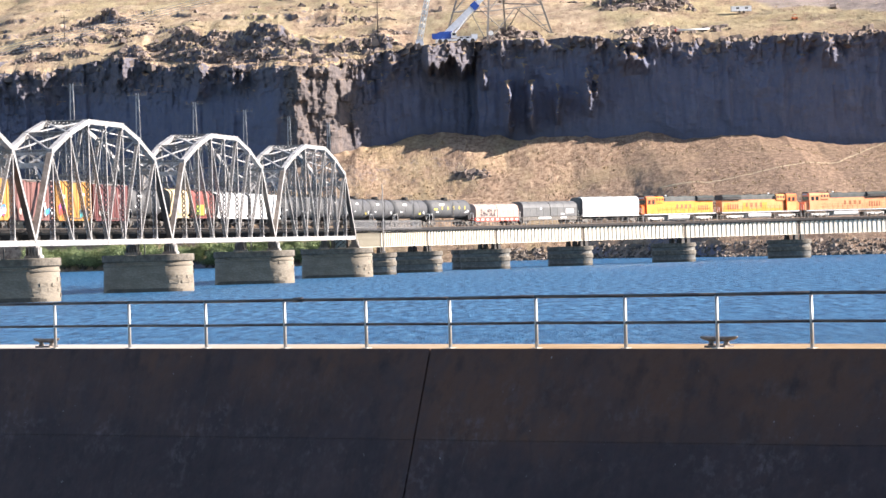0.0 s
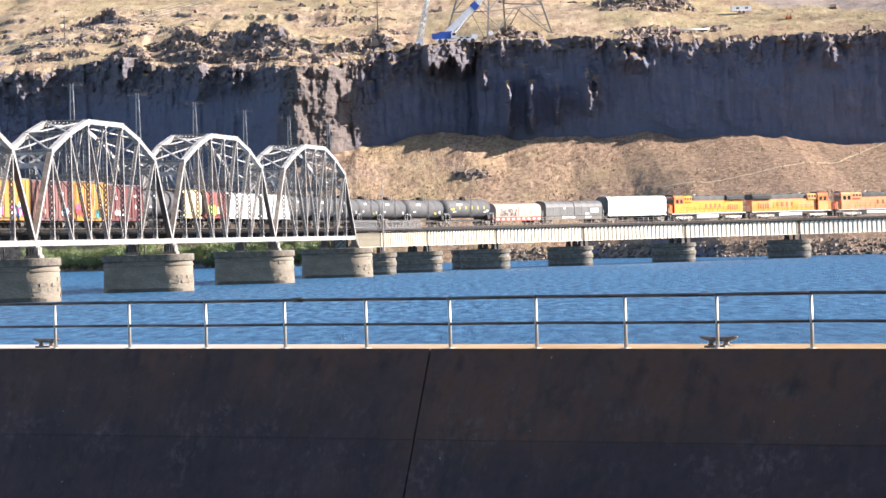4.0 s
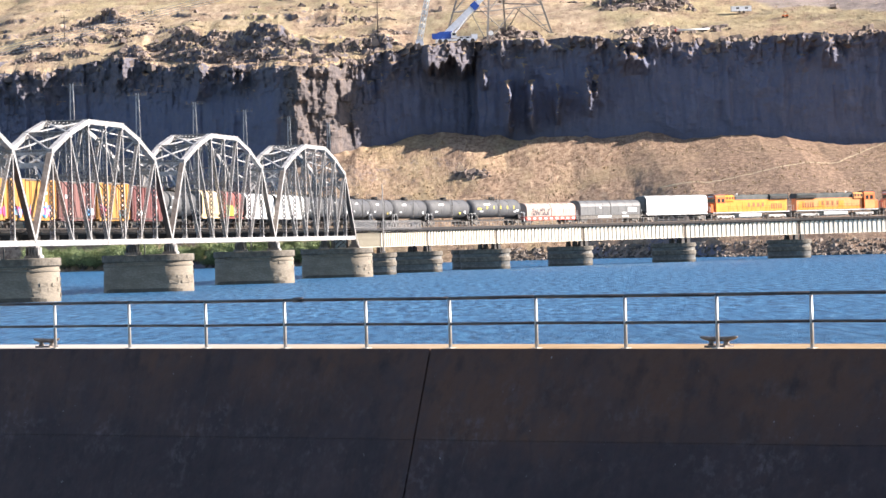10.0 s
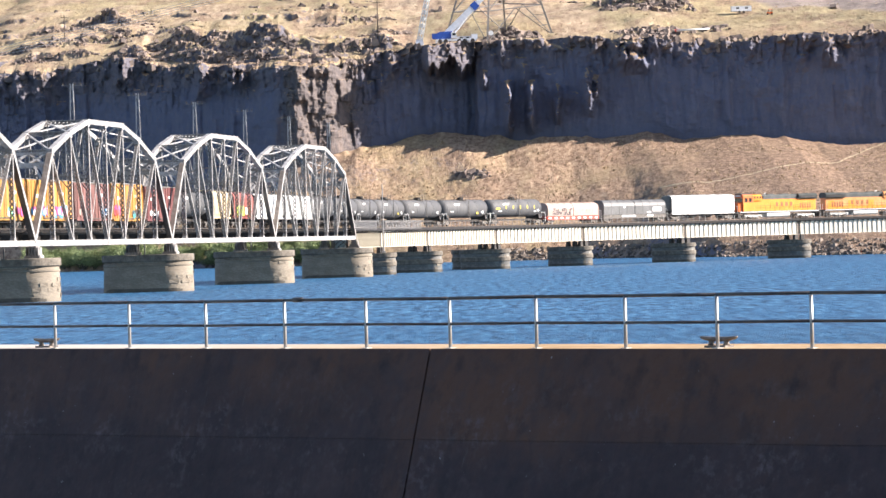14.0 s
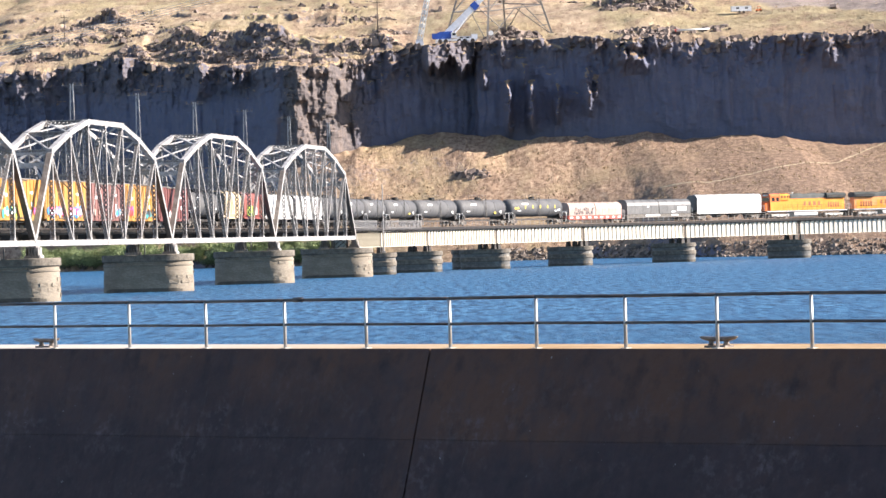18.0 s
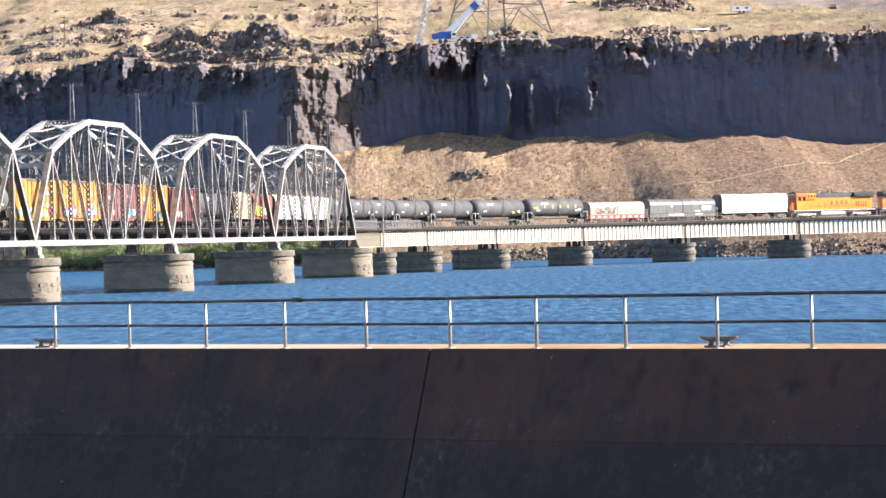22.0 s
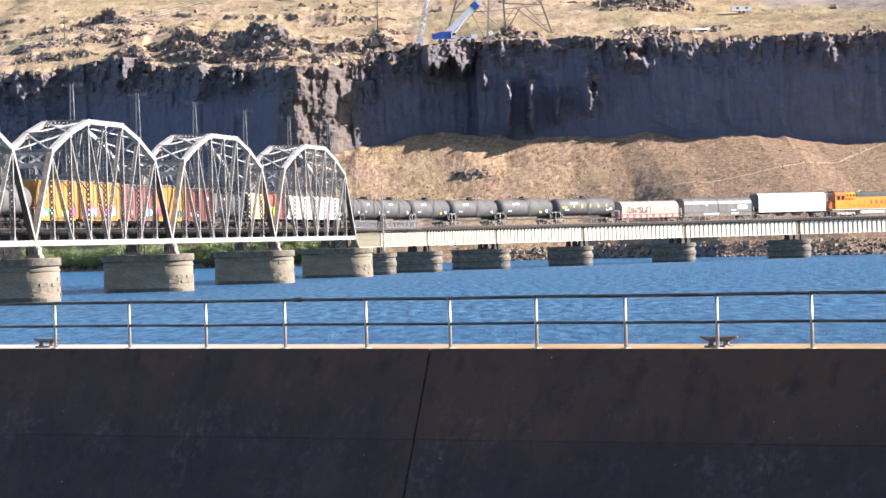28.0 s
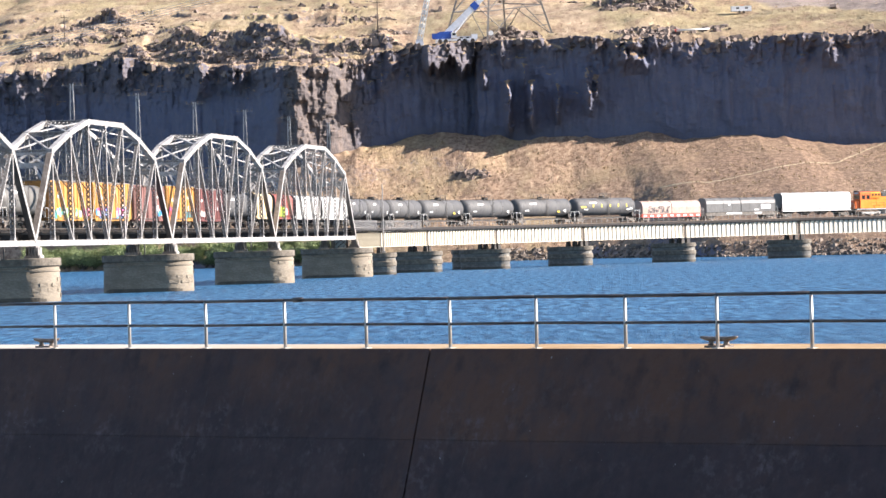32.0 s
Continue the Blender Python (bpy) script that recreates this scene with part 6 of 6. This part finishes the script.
boxcar(-26.7, 20.3, M_BOXY, "yellow high-cube boxcar with lime spray paint", 5.5, [(-0.8, 0.5, 1.15, 2.4, (M_SPRAYG, M_SPRAYT, M_SIGNW)), (0.6, 0.9, 1.3, 2.6, (M_SPRAYP,))])
for k in range(4):
    tank_car(-47.2 - 20.0 * k, 19.8, M_TANKG, "grey railway tank car on the truss bridge", "grey tank cars")

# ---- on the cliff's top: cranes, pylon, poles, sheds ----
def on_top(x, back):
    """A spot on the upland, back metres behind the cliff's edge."""
    c = int(np.argmin(np.abs(LAND[0, :, 0] - x)))
    line = LAND[110 + 169:-24, c]
    k = int(np.argmin(np.abs(line[:, 1] - line[0, 1] - back)))
    return Vector((float(line[k, 0]), float(line[k, 1]), float(line[k, 2])))


def build_mobile_crane(p):
    t = thing("mobile_crane", "blue and white mobile crane with raised telescopic boom", "crane", Matrix.Translation(p))
    part("carrier", Shape().box((3.5, 0, 1.0), (12.5, 2.7, 0.7)).box((9.2, 0, 1.9), (1.9, 2.6, 1.5)), M_BOOM, t, "pale carrier chassis")
    part("superstructure", Shape().prism([(-3.6, 1.4), (1.8, 1.4), (2.6, 2.4), (2.2, 3.7), (-1.6, 3.6), (-3.6, 2.6)], -1.3, 1.3, "y"), M_BLUE, t)
    part("counterweight", Shape().box((-3.4, 0, 2.3), (1.3, 2.8, 1.6)), M_BLUE, t)
    part("cab", Shape().prism([(1.9, 1.6), (3.7, 1.6), (3.6, 2.6), (3.1, 3.4), (1.9, 3.4)], -1.5, -0.2, "y"), M_BOOM, t)
    part("cab_window", Shape().box((2.85, -1.52, 2.75), (1.0, 0.03, 0.8)), M_GLASS, t)
    a = Vector((0.4, 0, 2.9))
    d = Vector((0.727, 0, 0.687)).normalized()
    part("boom", Shape().bar(a, a + d * 11.5, 1.5, 1.9, (0, 1, 0)), M_BOOM, t, "pale main boom section")
    part("boom_section", Shape().bar(a + d * 11.5, a + d * 13.6, 1.6, 2.3, (0, 1, 0)), M_BLUE, t, "blue boom collar")
    part("boom_section", Shape().bar(a + d * 13.6, a + d * 34, 1.2, 1.5, (0, 1, 0)), M_BOOM, t)
    part("lift_cylinder", Shape().tube((2.4, 0, 2.4), a + d * 8.5 + Vector((0.5, 0, -0.6)), 0.28, 10), M_BOOM, t)
    for x in (-1.6, 0.2, 4.4, 6.2, 8.6):
        for y in (-1.15, 1.15):
            part("wheel", Shape().tube((x, y - 0.22, 0.66), (x, y + 0.22, 0.66), 0.66, 14), M_BLACK, t)
    for x in (-2.8, 7.4):
        part("outrigger", Shape().box((x, -2.4, 0.8), (0.5, 2.4, 0.3)).box((x, -3.4, 0.4), (0.25, 0.25, 0.8)).box((x, -3.4, 0.06), (0.9, 0.9, 0.12)), M_BOOM, t)
    part("hook_rope", Shape().tube(a + d * 34, a + d * 34 + Vector((0, 0, -4)), 0.04, 5), M_WIRE, t)


def lattice_boom(t, p, q, w0, w1, n, bar, material, name="boom_bay"):
    p, q = Vector(p), Vector(q)
    a = (q - p).normalized()
    s = a.orthogonal().normalized()
    u = a.cross(s)
    corner = lambda f, i: p.lerp(q, f) + (s * (1 if i in (0, 3) else -1) + u * (1 if i < 2 else -1)) * (w0 + (w1 - w0) * f) / 2
    for k in range(n):
        f0, f1 = k / n, (k + 1) / n
        g = Shape()
        for i in range(4):
            g.bar(corner(f0, i), corner(f1, i), bar, bar)
            g.bar(corner(f0, i), corner(f1, (i + 1) % 4), bar * 0.6, bar * 0.6)
        part(name, g, material, t)


def build_crawler_boom(p):
    t = thing("lattice_boom_crane", "white lattice crane boom standing at the cliff edge", "crane", Matrix.Translation(p))
    part("crawler_base", Shape().box((0, 0.5, 0.5), (2.6, 4.6, 1.0)).box((0, 0.8, 1.5), (2.4, 3.6, 1.2)), M_BOOM, t)
    lattice_boom(t, (0, 0, 1.5), (6.8, 0, 34), 1.15, 0.95, 16, 0.32, M_SIGNW)


def build_pylon(x, high):
    """A tall four-legged tower that stands corner-wise to the cliff."""
    feet = [on_top(x - 17.0, 15.0), on_top(x - 3.7, 2.5), on_top(x + 17.0, 15.0), on_top(x + 2.7, 30.0)]
    o = (feet[0] + feet[2]) / 2
    t = thing("transmission_pylon", "tall grey lattice steel transmission pylon", "pylon", Matrix.Translation(o))
    apex = Vector((0, 0, high))
    feet = [p - o - Vector((0, 0, 0.5)) for p in feet]
    at = lambda i, f: feet[i].lerp(apex, f)
    for i in range(4):
        part("leg", Shape().bar(feet[i], at(i, 0.94), 0.55, 0.55), M_LATT, t)
        part("footing", Shape().box(feet[i] + Vector((0, 0, 0.3)), (1.3, 1.3, 1.0), None, 0.7), M_PIER, t, "concrete footing")
    levels = [0.0, 0.18, 0.33, 0.46, 0.58, 0.68, 0.77, 0.86, 0.94]
    for k in range(len(levels) - 1):
        for i in range(4):
            j = (i + 1) % 4
            half = at(i, levels[k + 1]).lerp(at(j, levels[k + 1]), 0.5)
            part("cross_brace", Shape().bar(at(i, levels[k]), half, 0.22, 0.22), M_LATT, t)
            part("cross_brace", Shape().bar(at(j, levels[k]), half, 0.22, 0.22), M_LATT, t)
            part("girt", Shape().bar(at(i, levels[k + 1]), at(j, levels[k + 1]), 0.3, 0.3), M_LATT, t)
            if k == 0:
                for f in (0.33, 0.66):
                    part("stay", Shape().bar(at(i, f * 0.18), at(i, 0).lerp(half, f), 0.12, 0.12), M_LATT, t)
                    part("stay", Shape().bar(at(j, f * 0.18), at(j, 0).lerp(half, f), 0.12, 0.12), M_LATT, t)
    for z in (0.66, 0.80, 0.92):
        part("cross_arm", Shape().bar((-9, 0, high * z), (9, 0, high * z), 0.6, 0.8), M_LATT, t)
    c = at(1, 0.055) + Vector((1.0, -0.4, 0))
    part("dish", Shape().tube(c, c + Vector((0, -0.35, 0)), 0.55, 16, 0.8), M_SIGNW, t, "white round dish on the leg")


build_mobile_crane(on_top(2.6, 5.0))
build_crawler_boom(on_top(-5.6, 4.0))
build_pylon(19.4, 54.0)

# pole and overhead wires
q = on_top(-18.6, 16.0)
t = thing("utility_pole", "dark weathered wooden utility pole on the upland", "pole", Matrix.Translation(q))
part("pole", Shape().tube((0, 0, -0.5), (0, 0, 13.5), 0.24, 8, 0.15), M_POLE, t)
part("cross_arm", Shape().box((0, 0, 12.4), (2.8, 0.14, 0.16)), M_POLE, t)
q = on_top(-127.0, 46.0)
t = thing("utility_pole", "short dark wooden utility pole on the upland", "pole", Matrix.Translation(q))
part("pole", Shape().tube((0, 0, -0.5), (0, 0, 11.0), 0.2, 8, 0.14), M_POLE, t)
part("cross_arm", Shape().box((0, 0, 10.2), (2.4, 0.14, 0.16)), M_POLE, t)
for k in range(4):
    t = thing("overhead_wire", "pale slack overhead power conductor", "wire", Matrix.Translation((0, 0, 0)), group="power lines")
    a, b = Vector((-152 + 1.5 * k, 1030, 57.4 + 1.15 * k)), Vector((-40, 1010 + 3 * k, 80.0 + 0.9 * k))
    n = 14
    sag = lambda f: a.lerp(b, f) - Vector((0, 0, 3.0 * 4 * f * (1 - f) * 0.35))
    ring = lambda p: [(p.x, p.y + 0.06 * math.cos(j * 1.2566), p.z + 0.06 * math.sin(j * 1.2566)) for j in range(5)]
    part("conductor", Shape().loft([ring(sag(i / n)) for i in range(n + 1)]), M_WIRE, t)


def build_trailer(p, L, H, paint, label, name, turn=0):
    t = thing(name, label, "trailer", Matrix.Translation(p) @ Matrix.Rotation(radians(turn), 4, "Z"))
    part("box", Shape().box((0, 0, 0.7 + H / 2), (L, 2.4, H)), paint, t)
    part("roof", Shape().box((0, 0, 0.73 + H), (L + 0.1, 2.5, 0.08)), M_SIGNW, t)
    part("window", Shape().box((-L * 0.2, -1.21, 0.7 + H * 0.6), (1.0, 0.03, 0.45)), M_GLASS, t)
    part("window", Shape().box((L * 0.25, -1.21, 0.7 + H * 0.6), (1.0, 0.03, 0.45)), M_GLASS, t)
    for x in (-0.7, 0.7):
        part("wheel", Shape().tube((x, -1.2, 0.4), (x, -0.95, 0.4), 0.4, 12), M_BLACK, t)


build_trailer(on_top(98.6, 66.0), 6.4, 1.6, M_BOOM, "pale grey site trailer on the pasture", "site_trailer", 4)
build_trailer(on_top(8.6, 5.5), 4.4, 1.0, M_BOOM, "low pale generator trailer beside the crane", "generator_trailer")
q = on_top(79.0, 9.0) + Vector((0, 0, 0.5))
t = thing("white_pipe", "long white pipe lying at the cliff edge", "pipe", Matrix.Translation(q))
part("pipe", Shape().tube((-5.2, 0, 0.75), (5.2, 0.6, 1.05), 0.27, 12), M_SIGNW, t, smooth=True)
part("pipe_cap", Shape().tube((-5.45, 0, 0.74), (-5.15, 0, 0.75), 0.46, 12), M_SIGNR, t)
part("support", Shape().box((-3, 0, 0.2), (0.5, 1.2, 0.5)).box((3, 0.3, 0.3), (0.5, 1.2, 0.6)), M_POLE, t)
# a small orange cart that crosses the pasture towards the trailer
cart = thing("utility_cart", "small orange utility cart driving over the pasture", "cart")
part("body", Shape().prism([(-0.95, 0.35), (0.95, 0.35), (0.95, 0.8), (0.35, 1.0), (0.2, 0.7), (-0.3, 0.7), (-0.95, 1.0)], -0.6, 0.6, "y"), M_ORANGE, cart)
part("canopy", Shape().box((-0.15, 0, 1.75), (1.2, 1.2, 0.08)), M_ORANGE, cart)
for x in (-0.65, 0.4):
    for y in (-0.52, 0.52):
        part("canopy_post", Shape().bar((x, y, 0.7), (x, y, 1.75), 0.06, 0.06), M_BLACK, cart)
part("seat", Shape().box((-0.35, 0, 0.85), (0.5, 1.0, 0.3)), M_ORANGE, cart)
for x in (-0.65, 0.65):
    for y in (-0.55, 0.55):
        part("wheel", Shape().tube((x, y - 0.1, 0.3), (x, y + 0.1, 0.3), 0.3, 12), M_BLACK, cart)

# ---- the train's way: slowly forward, losing speed ----
def gone(t):
    """Metres that the train has rolled since the start."""
    return 0.15 + 2.08 * t - 0.0083 * t * t


def pasture(x, y):
    """Height of the upland at (x, y)."""
    col = LAND[110 + 169:-24, int(np.argmin(np.abs(LAND[0, :, 0] - x)))]
    return float(np.interp(y, col[:, 1], col[:, 2]))


def motions():
    # the wind drives the ripples slowly along the lock wall
    walk(river, [(t, Matrix.Translation(WALL_DIR * (0.45 * t))) for t in (0.0, 8.0, 16.0, 24.0, 32.0)])
    way = [(0.0, 112.8, 1139.4), (5.0, 110.9, 1141.0), (10.0, 110.2, 1142.4), (12.0, 108.2, 1144.7), (14.0, 105.8, 1147.4),
           (17.0, 104.6, 1166.5), (20.0, 103.0, 1174.5), (23.0, 99.2, 1175.5), (32.0, 99.2, 1175.5)]
    walk(cart, [(t, pose(x, y, pasture(x, y), 0, 0, 178)) for t, x, y in way])
    for ob, mid, half in TRAIN:
        walk(ob, [(t, on_track(mid + gone(t), half)) for t in range(0, 33)])
    turns = []
    n = 100
    for i in range(n + 1):
        t = 32.0 * i / n
        turns.append((t, -gone(t) / 0.455))
    for ob, y in SPIN:
        walk(ob, [(t, Matrix.Translation((0, y, 0)) @ Matrix.Rotation(a, 4, "X")) for t, a in turns])


motions()
